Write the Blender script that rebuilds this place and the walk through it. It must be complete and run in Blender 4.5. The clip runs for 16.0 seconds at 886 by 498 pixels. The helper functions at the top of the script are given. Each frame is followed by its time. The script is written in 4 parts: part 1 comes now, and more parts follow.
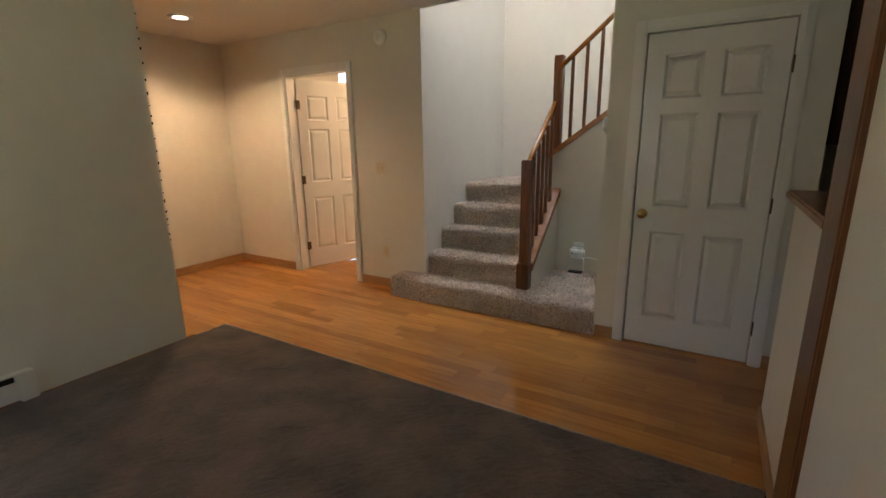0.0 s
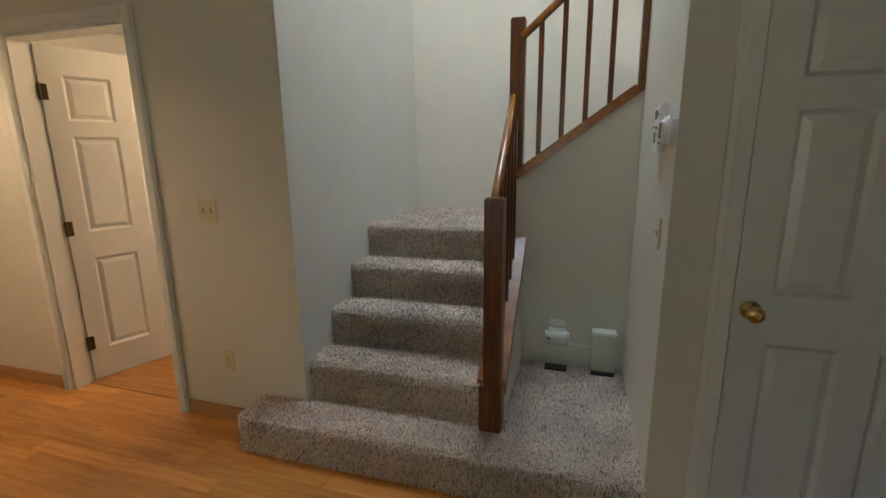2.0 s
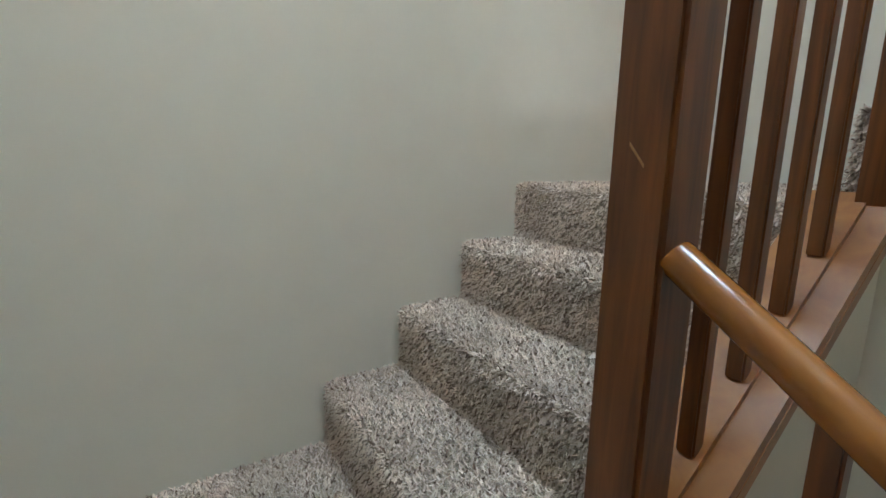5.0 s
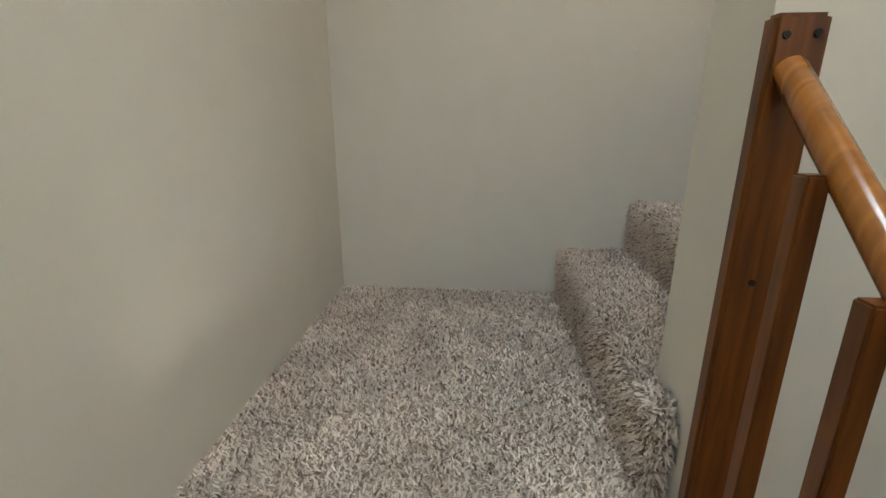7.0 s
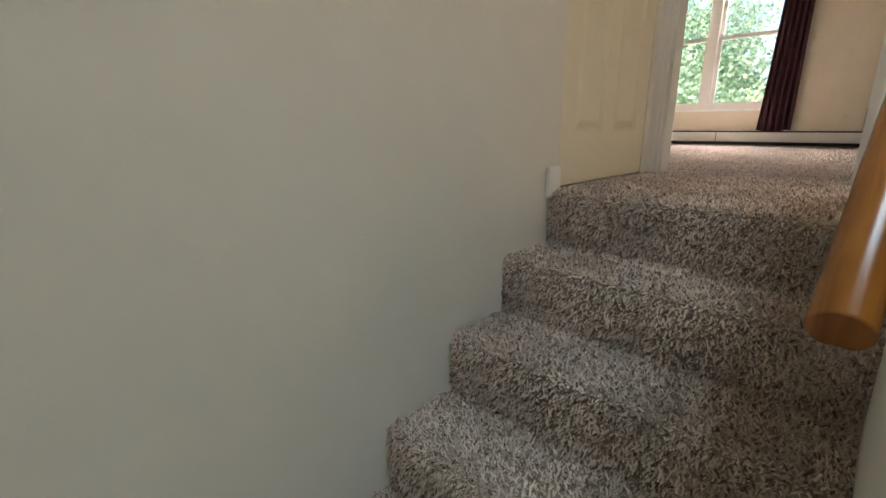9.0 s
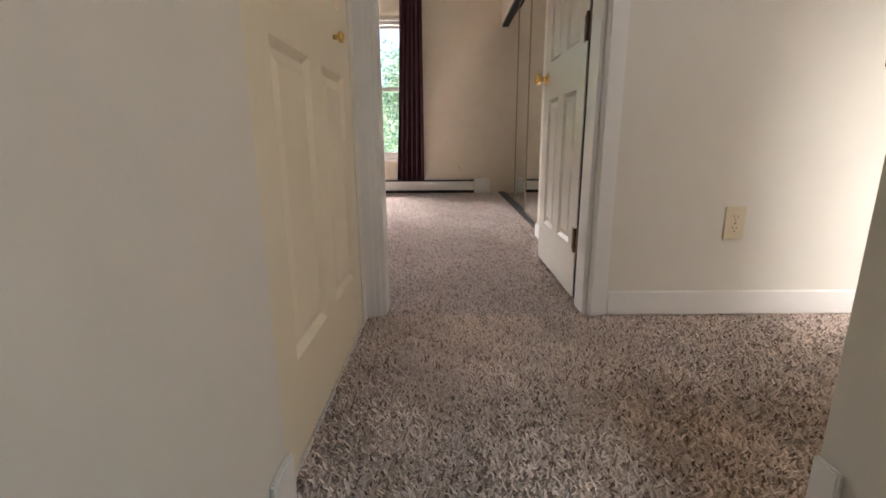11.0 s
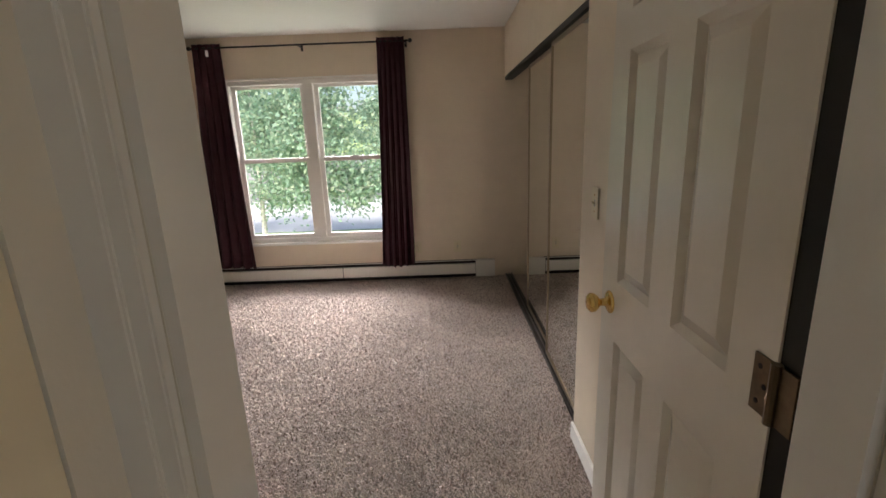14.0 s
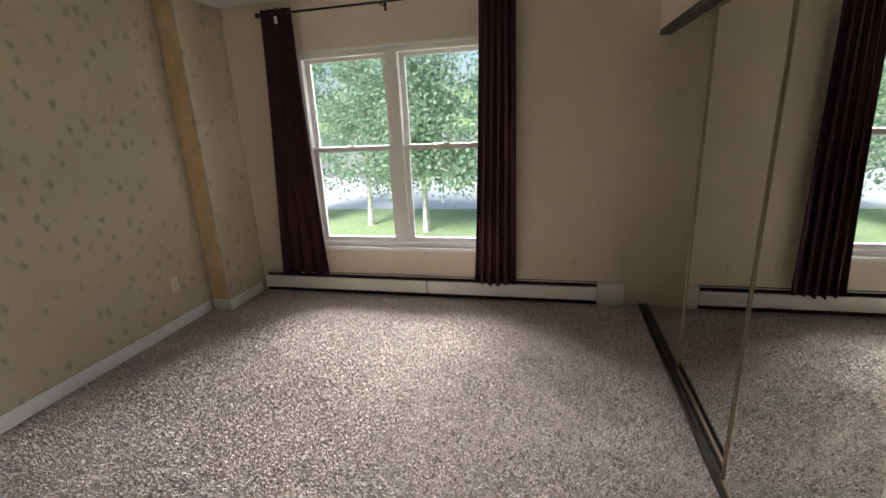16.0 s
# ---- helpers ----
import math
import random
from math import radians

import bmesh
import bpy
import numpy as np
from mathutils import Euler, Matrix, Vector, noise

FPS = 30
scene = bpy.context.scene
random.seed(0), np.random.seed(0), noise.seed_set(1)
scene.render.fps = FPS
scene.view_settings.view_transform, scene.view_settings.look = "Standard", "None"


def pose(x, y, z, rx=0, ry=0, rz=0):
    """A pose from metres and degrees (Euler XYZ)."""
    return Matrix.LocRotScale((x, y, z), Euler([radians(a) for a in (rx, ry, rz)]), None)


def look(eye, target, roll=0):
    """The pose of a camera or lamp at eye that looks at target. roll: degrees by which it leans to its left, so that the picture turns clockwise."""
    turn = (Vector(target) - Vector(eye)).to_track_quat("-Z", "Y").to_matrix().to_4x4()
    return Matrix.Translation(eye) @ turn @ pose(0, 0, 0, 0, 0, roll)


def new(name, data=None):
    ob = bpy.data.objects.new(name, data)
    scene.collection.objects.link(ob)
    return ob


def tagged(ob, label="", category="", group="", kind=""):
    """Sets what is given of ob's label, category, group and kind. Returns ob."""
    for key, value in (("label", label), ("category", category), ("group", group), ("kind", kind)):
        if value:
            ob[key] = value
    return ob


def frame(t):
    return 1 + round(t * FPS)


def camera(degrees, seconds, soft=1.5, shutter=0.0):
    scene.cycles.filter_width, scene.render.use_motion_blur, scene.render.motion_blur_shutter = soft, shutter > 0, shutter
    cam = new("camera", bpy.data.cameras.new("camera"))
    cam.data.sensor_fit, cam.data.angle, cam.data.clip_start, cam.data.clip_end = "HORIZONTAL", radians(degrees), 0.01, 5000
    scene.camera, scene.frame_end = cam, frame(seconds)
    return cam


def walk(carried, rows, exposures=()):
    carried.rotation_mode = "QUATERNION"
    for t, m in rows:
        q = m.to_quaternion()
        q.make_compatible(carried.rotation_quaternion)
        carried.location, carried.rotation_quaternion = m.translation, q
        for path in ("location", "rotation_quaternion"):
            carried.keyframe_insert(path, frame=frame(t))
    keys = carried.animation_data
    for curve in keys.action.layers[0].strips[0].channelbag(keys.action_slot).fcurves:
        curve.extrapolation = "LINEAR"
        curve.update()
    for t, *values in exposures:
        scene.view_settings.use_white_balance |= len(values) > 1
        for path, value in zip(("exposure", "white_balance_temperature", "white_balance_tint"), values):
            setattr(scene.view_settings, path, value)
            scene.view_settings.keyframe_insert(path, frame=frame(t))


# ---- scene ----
cam = camera(88.9, 16.0)
PATH = [
    (0, (2.313, -3.435, 1.419), (1.311, -1.769, 0.952), -0.8),
    (0.5, (2.179, -3.129, 1.435), (1.172, -1.439, 1.077), -1.6),
    (1, (1.906, -2.751, 1.441), (0.985, -1.006, 1.117), -2.1),
    (1.5, (1.647, -2.313, 1.449), (0.927, -0.48, 1.103), -1.0),
    (2, (1.357, -1.832, 1.454), (0.793, 0.039, 1.028), -0.7),
    (2.5, (1.027, -1.436, 1.466), (0.684, 0.471, 0.969), -0.9),
    (3, (0.835, -0.987, 1.449), (0.668, 0.951, 0.987), -0.8),
    (3.5, (0.68, -0.521, 1.44), (0.696, 1.442, 1.059), 0.1),
    (4, (0.578, -0.092, 1.5), (0.95, 1.839, 1.134), 0.6),
    (4.5, (0.525, 0.256, 1.671), (1.231, 2.092, 1.311), 0.5),
    (5, (0.49, 0.507, 1.836), (1.553, 2.16, 1.465), 0.9),
    (5.2, (0.505, 0.612, 1.893), (1.701, 2.168, 1.506), 1.0),
    (7.3, (1.087, 1.232, 2.534), (3.0, 1.126, 1.961), -0.2),
    (7.5, (1.189, 1.258, 2.556), (3.087, 0.984, 1.989), -0.4),
    (7.8, (1.335, 1.277, 2.632), (3.203, 0.787, 2.114), -0.7),
    (8, (1.423, 1.298, 2.676), (3.253, 0.66, 2.184), -1.0),
    (8.5, (1.668, 1.317, 2.832), (3.275, 0.236, 2.332), 0.1),
    (9, (1.884, 1.268, 2.987), (3.239, -0.107, 2.463), -0.3),
    (9.5, (2.118, 1.2, 3.123), (3.123, -0.453, 2.616), -0.5),
    (10, (2.263, 0.989, 3.201), (2.822, -0.863, 2.694), 0.0),
    (10.2, (2.325, 0.866, 3.213), (2.728, -1.026, 2.706), -0.0),
    (12.3, (2.542, -0.09, 3.764), (2.414, -2.038, 3.33), -1.1),
    (12.5, (2.526, -0.17, 3.795), (2.395, -2.115, 3.35), -1.1),
    (13, (2.502, -0.337, 3.952), (2.371, -2.277, 3.482), -1.5),
    (13.5, (2.49, -0.533, 4.071), (2.398, -2.473, 3.593), -2.0),
    (14, (2.441, -0.704, 4.137), (2.452, -2.644, 3.652), -2.2),
    (14.5, (2.429, -0.885, 4.188), (2.553, -2.814, 3.673), -2.2),
    (15, (2.481, -1.15, 4.179), (2.709, -3.063, 3.642), -2.5),
    (15.5, (2.498, -1.386, 4.186), (2.825, -3.279, 3.629), -2.7),
    (16, (2.485, -1.697, 4.194), (2.951, -3.557, 3.625), -2.9),
]
EXPOSURES = [(0, 2.58, 6900, 23), (1.5, 2.48, 6450, 17), (3.0, 2.15, 6080, 10), (3.5, 2.18, 6000, 8), (4.2, 2.2, 6200, 11), (5.2, 2.2, 6200, 12), (7.3, 1.85, 6950, 16), (8.0, 1.75, 6900, 15), (8.6, 1.65, 6800, 11), (9.5, 1.58, 6400, 14), (10.2, 1.66, 6300, 17),
             (12.4, 1.32, 6100, 14), (13.0, 1.3, 6400, 14), (13.7, 0.8, 6450, 14), (15, 0.86, 6400, 12), (16, 0.6, 6100, 9)]
walk(cam, [(t, look(eye, target, roll)) for t, eye, target, roll in PATH], EXPOSURES)

# ---------------- world and light ----------------
R_ = 0.197                    # stair riser
F = 14 * R_                   # upper floor
CZ = 2.5                      # lower ceiling
CB = 5.06                     # upper ceiling

world = bpy.data.worlds.new("sky")
scene.world = world
world.use_nodes = True
wn = world.node_tree
sky = wn.nodes.new("ShaderNodeTexSky")
sky.sky_type = "NISHITA"
sky.sun_disc = False
sky.sun_elevation = radians(48)
sky.sun_rotation = radians(17)
sky.air_density, sky.dust_density = 1.0, 3.0
wn.nodes["Background"].inputs[1].default_value = 0.15
wn.links.new(sky.outputs[0], wn.nodes["Background"].inputs[0])


def lamp(name, kind, m, energy, colour, **more):
    data = bpy.data.lights.new(name, kind)
    data.energy, data.color = energy, colour
    if "size" in more:
        data.shape, data.size, data.size_y = "RECTANGLE", more["size"], more["size_y"]
    if "spread" in more:
        data.spread = radians(more["spread"])
    if "radius" in more:
        data.shadow_soft_size = more["radius"]
    if "cone" in more:
        data.spot_size, data.spot_blend = radians(more["cone"]), 0.6
    if "angle" in more:
        data.angle = radians(more["angle"])
    ob = new(name, data)
    ob.matrix_world = m
    return ob


lamp("sun", "SUN", look((14, 22, 34), (4, -10, 0)), 3.8, (1.0, 0.97, 0.92), angle=20)
# sky light above the bedroom window and at the unseen, inferred stair skylight
lamp("bedroom_window_light", "AREA", look((4.7, -9.0, 6.95), (3.0, -3.2, 3.2)), 1500, (0.97, 0.98, 1.0), size=6.0, size_y=2.2)
lamp("stair_skylight_light", "AREA", look((0.95, 0.95, 5.2), (0.95, 0.95, 0)), 5.2, (0.66, 0.89, 1.0), size=1.0, size_y=1.0, spread=92)
# fill from behind the start point, at an added, unseen living room window
lamp("living_fill_light", "AREA", look((0.8, -5.2, 1.4), (0.8, -2, 1.2)), 0.27, (0.97, 0.97, 0.93), size=1.4, size_y=1.05)
# lamps of the house
lamp("hall_downlight_bulb", "SPOT", look((-1.85, -0.91, 2.47), (-1.85, -0.909, 0)), 17.5, (1.0, 0.72, 0.42), radius=0.07, cone=143)
lamp("side_room_bulb", "POINT", pose(-0.6, 1.3, 2.3), 6.5, (1.0, 0.74, 0.45), radius=0.12)
lamp("upper_hall_bulb", "POINT", pose(0.1, -0.62, 4.75), 3.7, (1.0, 0.71, 0.43), radius=0.14)


# ---------------- materials ----------------
def material(name, colour, rough=0.6, metal=0.0, spread=0.0, scale=30.0, bump=0.0, bump_scale=200.0, coarse=0.0, coarse_scale=1.5):
    m = bpy.data.materials.new(name)
    m.use_nodes = True
    nt = m.node_tree
    b = nt.nodes["Principled BSDF"]
    b.inputs["Roughness"].default_value, b.inputs["Metallic"].default_value = rough, metal
    b.inputs["Base Color"].default_value = (*colour, 1)
    co = nt.nodes.new("ShaderNodeTexCoord")
    if spread or coarse:
        out = None
        for amount, sc in ((spread, scale), (coarse, coarse_scale)):
            if not amount:
                continue
            n = nt.nodes.new("ShaderNodeTexNoise")
            n.inputs["Scale"].default_value, n.inputs["Detail"].default_value = sc, 4
            nt.links.new(co.outputs["Object"], n.inputs["Vector"])
            r = nt.nodes.new("ShaderNodeMapRange")
            r.inputs[1].default_value, r.inputs[2].default_value = 0.25, 0.75
            r.inputs[3].default_value, r.inputs[4].default_value = 1 - amount, 1 + amount
            nt.links.new(n.outputs["Fac"], r.inputs[0])
            mx = nt.nodes.new("ShaderNodeVectorMath")
            mx.operation = "SCALE"
            if out is None:
                mx.inputs[0].default_value = colour
            else:
                nt.links.new(out, mx.inputs[0])
            nt.links.new(r.outputs[0], mx.inputs["Scale"])
            out = mx.outputs[0]
        nt.links.new(out, b.inputs["Base Color"])
    if bump:
        n = nt.nodes.new("ShaderNodeTexNoise")
        n.inputs["Scale"].default_value, n.inputs["Detail"].default_value = bump_scale, 3
        nt.links.new(co.outputs["Object"], n.inputs["Vector"])
        bp = nt.nodes.new("ShaderNodeBump")
        bp.inputs["Strength"].default_value, bp.inputs["Distance"].default_value = bump, 0.004
        nt.links.new(n.outputs["Fac"], bp.inputs["Height"])
        nt.links.new(bp.outputs[0], b.inputs["Normal"])
    return m


def ramp(nt, source, stops):
    r = nt.nodes.new("ShaderNodeValToRGB")
    e = r.color_ramp.elements
    while len(e) < len(stops):
        e.new(0.5)
    for k, (p, c) in zip(e, stops):
        k.position, k.color = p, (*c, 1)
    nt.links.new(source, r.inputs[0])
    return r.outputs[0]


def carpet_material(name, dark, mid, light, fine=170.0, patch=2.2, patch_amount=0.25):
    m = bpy.data.materials.new(name)
    m.use_nodes = True
    nt = m.node_tree
    b = nt.nodes["Principled BSDF"]
    b.inputs["Roughness"].default_value = 0.95
    b.inputs["Sheen Weight"].default_value = 0.25
    co = nt.nodes.new("ShaderNodeTexCoord")
    n = nt.nodes.new("ShaderNodeTexNoise")
    n.inputs["Scale"].default_value, n.inputs["Detail"].default_value, n.inputs["Roughness"].default_value = fine, 3.0, 0.6
    mp = nt.nodes.new("ShaderNodeMapping")
    mp.inputs["Scale"].default_value = (1.0, 0.62, 0.9)
    mp.inputs["Rotation"].default_value = (0, 0, radians(14))
    nt.links.new(co.outputs["Object"], mp.inputs[0])
    nt.links.new(mp.outputs[0], n.inputs["Vector"])
    col = ramp(nt, n.outputs["Fac"], [(0.32, dark), (0.42, mid), (0.60, light)])
    p = nt.nodes.new("ShaderNodeTexNoise")
    p.inputs["Scale"].default_value, p.inputs["Detail"].default_value = patch, 4
    nt.links.new(co.outputs["Object"], p.inputs["Vector"])
    r = nt.nodes.new("ShaderNodeMapRange")
    r.inputs[1].default_value, r.inputs[2].default_value = 0.3, 0.7
    r.inputs[3].default_value, r.inputs[4].default_value = 1 - patch_amount, 1 + patch_amount
    nt.links.new(p.outputs["Fac"], r.inputs[0])
    mx = nt.nodes.new("ShaderNodeVectorMath")
    mx.operation = "SCALE"
    nt.links.new(col, mx.inputs[0])
    nt.links.new(r.outputs[0], mx.inputs["Scale"])
    nt.links.new(mx.outputs[0], b.inputs["Base Color"])
    bp = nt.nodes.new("ShaderNodeBump")
    bp.inputs["Strength"].default_value, bp.inputs["Distance"].default_value = 1.0, 0.012
    nt.links.new(n.outputs["Fac"], bp.inputs["Height"])
    nt.links.new(bp.outputs[0], b.inputs["Normal"])
    return m


def pile_material(name, dark, mid, light, patch_amount=0.22):
    m = bpy.data.materials.new(name)
    m.use_nodes = True
    nt = m.node_tree
    b = nt.nodes["Principled BSDF"]
    b.inputs["Roughness"].default_value = 0.9
    b.inputs["Sheen Weight"].default_value = 0.15
    g = nt.nodes.new("ShaderNodeNewGeometry")
    col = ramp(nt, g.outputs["Random Per Island"], [(0.0, dark), (0.08, dark), (0.22, mid), (0.6, mid), (1.0, light)])
    co = nt.nodes.new("ShaderNodeTexCoord")
    p = nt.nodes.new("ShaderNodeTexNoise")
    p.inputs["Scale"].default_value, p.inputs["Detail"].default_value = 5.0, 4
    nt.links.new(co.outputs["Object"], p.inputs["Vector"])
    r = nt.nodes.new("ShaderNodeMapRange")
    r.inputs[1].default_value, r.inputs[2].default_value = 0.3, 0.7
    r.inputs[3].default_value, r.inputs[4].default_value = 1 - patch_amount, 1 + patch_amount
    nt.links.new(p.outputs["Fac"], r.inputs[0])
    mx = nt.nodes.new("ShaderNodeVectorMath")
    mx.operation = "SCALE"
    nt.links.new(col, mx.inputs[0])
    nt.links.new(r.outputs[0], mx.inputs["Scale"])
    nt.links.new(mx.outputs[0], b.inputs["Base Color"])
    return m


def wood_material(name, dark, light, rough=0.35, stretch=(1, 1, 14), per_piece=0.0, scale=6.0):
    m = bpy.data.materials.new(name)
    m.use_nodes = True
    nt = m.node_tree
    b = nt.nodes["Principled BSDF"]
    b.inputs["Roughness"].default_value = rough
    b.inputs["Coat Weight"].default_value = 0.12
    b.inputs["Coat Roughness"].default_value = 0.2
    co = nt.nodes.new("ShaderNodeTexCoord")
    mp = nt.nodes.new("ShaderNodeMapping")
    mp.inputs["Scale"].default_value = [1.0 / s for s in stretch]
    nt.links.new(co.outputs["Object"], mp.inputs[0])
    n = nt.nodes.new("ShaderNodeTexNoise")
    n.inputs["Scale"].default_value, n.inputs["Detail"].default_value, n.inputs["Distortion"].default_value = scale * 10, 5, 0.6
    nt.links.new(mp.outputs[0], n.inputs["Vector"])
    col = ramp(nt, n.outputs["Fac"], [(0.28, dark), (0.72, light)])
    if per_piece:
        info = nt.nodes.new("ShaderNodeObjectInfo")
        nt.links.new(info.outputs["Location"], mp.inputs["Location"])
        r = nt.nodes.new("ShaderNodeMapRange")
        r.inputs[3].default_value, r.inputs[4].default_value = 1 - per_piece, 1 + per_piece
        nt.links.new(info.outputs["Random"], r.inputs[0])
        mx = nt.nodes.new("ShaderNodeVectorMath")
        mx.operation = "SCALE"
        nt.links.new(col, mx.inputs[0])
        nt.links.new(r.outputs[0], mx.inputs["Scale"])
        col = mx.outputs[0]
    nt.links.new(col, b.inputs["Base Color"])
    bp = nt.nodes.new("ShaderNodeBump")
    bp.inputs["Strength"].default_value, bp.inputs["Distance"].default_value = 0.12, 0.002
    nt.links.new(n.outputs["Fac"], bp.inputs["Height"])
    nt.links.new(bp.outputs[0], b.inputs["Normal"])
    return m


def wallpaper_material():
    m = bpy.data.materials.new("floral_wallpaper")
    m.use_nodes = True
    nt = m.node_tree
    b = nt.nodes["Principled BSDF"]
    b.inputs["Roughness"].default_value = 0.8
    co = nt.nodes.new("ShaderNodeTexCoord")
    # sprigs: small leaning blots scattered over a cream ground
    mp = nt.nodes.new("ShaderNodeMapping")
    mp.inputs["Rotation"].default_value = (radians(35), 0, 0)
    mp.inputs["Scale"].default_value = (0.0, 6.2, 4.6)
    nt.links.new(co.outputs["Object"], mp.inputs[0])
    v = nt.nodes.new("ShaderNodeTexVoronoi")
    v.inputs["Scale"].default_value, v.inputs["Randomness"].default_value = 1.7, 0.65
    w = nt.nodes.new("ShaderNodeTexNoise")
    w.inputs["Scale"].default_value, w.inputs["Detail"].default_value = 30, 3
    nt.links.new(co.outputs["Object"], w.inputs["Vector"])
    add = nt.nodes.new("ShaderNodeVectorMath")
    add.operation = "MULTIPLY_ADD"
    add.inputs[1].default_value = (0.32, 0.32, 0.32)
    nt.links.new(w.outputs["Color"], add.inputs[0])
    nt.links.new(mp.outputs[0], add.inputs[2])
    nt.links.new(add.outputs[0], v.inputs["Vector"])
    sprig = ramp(nt, v.outputs["Distance"], [(0.0, (0.27, 0.25, 0.20)), (0.13, (0.38, 0.335, 0.25)), (0.28, (0.53, 0.445, 0.315))])
    n = nt.nodes.new("ShaderNodeTexNoise")
    n.inputs["Scale"].default_value, n.inputs["Detail"].default_value = 1.6, 3
    nt.links.new(co.outputs["Object"], n.inputs["Vector"])
    tone = ramp(nt, n.outputs["Fac"], [(0.3, (0.86, 0.84, 0.80)), (0.7, (1.0, 1.0, 1.0))])
    mx = nt.nodes.new("ShaderNodeMixRGB")
    mx.blend_type = "MULTIPLY"
    mx.inputs[0].default_value = 1
    nt.links.new(sprig, mx.inputs[1])
    nt.links.new(tone, mx.inputs[2])
    nt.links.new(mx.outputs[0], b.inputs["Base Color"])
    return m


def glass_material():
    m = bpy.data.materials.new("window_glass")
    m.use_nodes = True
    b = m.node_tree.nodes["Principled BSDF"]
    b.inputs["Base Color"].default_value = (1, 1, 1, 1)
    b.inputs["Roughness"].default_value = 0.0
    b.inputs["IOR"].default_value = 1.1
    b.inputs["Transmission Weight"].default_value = 1.0
    return m


def glow_material(name, colour, strength):
    m = bpy.data.materials.new(name)
    m.use_nodes = True
    b = m.node_tree.nodes["Principled BSDF"]
    b.inputs["Emission Color"].default_value = (*colour, 1)
    b.inputs["Emission Strength"].default_value = strength
    return m


PAINT = material("wall_paint", (0.70, 0.665, 0.58), 0.55, spread=0.02, scale=9, bump=0.10, bump_scale=120, coarse=0.04, coarse_scale=1.1)
CEIL = material("ceiling_paint", (0.76, 0.74, 0.69), 0.85, bump=0.35, bump_scale=90, coarse=0.03)
CREAM = material("bedroom_wall_paint", (0.68, 0.575, 0.44), 0.6, spread=0.025, scale=9, bump=0.12, bump_scale=120, coarse=0.05, coarse_scale=1.3)
TRIM = material("white_trim_paint", (0.78, 0.76, 0.71), 0.32, spread=0.02, scale=12, coarse=0.03)
DOOR = material("white_door_paint", (0.76, 0.74, 0.69), 0.28, spread=0.015, scale=20, bump=0.04, bump_scale=60)
# DOOR tinted towards cream, standing in for warm light on the bedroom door
DOOR2 = material("warm_lit_door_paint", (0.77, 0.71, 0.61), 0.25, spread=0.015, scale=20, bump=0.04, bump_scale=60)
BIFOLD = material("cream_door_paint", (0.74, 0.66, 0.49), 0.35, spread=0.015, scale=20, bump=0.04, bump_scale=60)
# backing darker than the pile: shade between tufts put into its colour
CARPET = carpet_material("gap_shaded_backing", (0.19, 0.137, 0.102), (0.37, 0.283, 0.222), (0.48, 0.38, 0.305), fine=150.0)
CARPET2 = carpet_material("bedroom_gap_shaded_backing", (0.14, 0.103, 0.08), (0.27, 0.21, 0.175), (0.37, 0.30, 0.26), fine=150.0)
PILE = pile_material("shag_pile", (0.22, 0.15, 0.11), (0.70, 0.575, 0.48), (0.80, 0.69, 0.60))
PILE2 = pile_material("bedroom_shag_pile", (0.26, 0.185, 0.145), (0.64, 0.535, 0.465), (0.77, 0.665, 0.595), 0.10)
BROWN = carpet_material("brown_carpet", (0.05, 0.030, 0.021), (0.12, 0.079, 0.056), (0.18, 0.127, 0.092), fine=240, patch=4.2, patch_amount=0.45)
STAIN = wood_material("stained_wood", (0.080, 0.023, 0.005), (0.215, 0.068, 0.012), 0.33)
RAIL = wood_material("handrail_wood", (0.20, 0.063, 0.009), (0.37, 0.138, 0.024), 0.22, stretch=(1, 8, 8))
CAPW = wood_material("cap_wood", (0.20, 0.064, 0.010), (0.35, 0.132, 0.024), 0.3, stretch=(4, 4, 4))
OAK = wood_material("oak_baseboard", (0.36, 0.17, 0.06), (0.52, 0.28, 0.11), 0.4, stretch=(14, 14, 1))
PLANK = wood_material("oak_plank", (0.38, 0.155, 0.032), (0.51, 0.235, 0.058), 0.12, stretch=(10, 1, 1), per_piece=0.2, scale=3.5)
CABINET = wood_material("dark_cabinet_wood", (0.05, 0.018, 0.007), (0.10, 0.038, 0.014), 0.4)
PAPER = wallpaper_material()
BARE = material("bare_wall_strip", (0.62, 0.44, 0.24), 0.85, spread=0.12, scale=14, coarse=0.1, coarse_scale=4)
GLASS = glass_material()
VINYL = material("window_vinyl", (0.73, 0.70, 0.64), 0.4)
BRASS = material("brass", (0.80, 0.55, 0.20), 0.18, metal=1.0)
BRONZE = material("worn_hinge_metal", (0.13, 0.09, 0.05), 0.35, metal=0.9, spread=0.2, scale=80)
DARK = material("dark_gap", (0.015, 0.012, 0.010), 0.8)
IVORY = material("ivory_plastic", (0.66, 0.58, 0.40), 0.4)
WHITEP = material("white_plastic", (0.82, 0.83, 0.82), 0.35)
GREYP = material("grey_plastic", (0.20, 0.21, 0.21), 0.4)
LCD = material("lcd_screen", (0.035, 0.045, 0.045), 0.15)
MIRROR = material("mirror", (0.80, 0.83, 0.80), 0.01, metal=1.0)
FRAME = material("mirror_frame_metal", (0.36, 0.29, 0.20), 0.3, metal=1.0)
TRACK = material("dark_track_metal", (0.08, 0.075, 0.07), 0.4, metal=0.8)
CLOTH = material("burgundy_curtain", (0.036, 0.003, 0.008), 0.85, spread=0.15, scale=260, bump=0.3, bump_scale=500)
HEATER = material("heater_enamel", (0.74, 0.71, 0.65), 0.4, coarse=0.03)
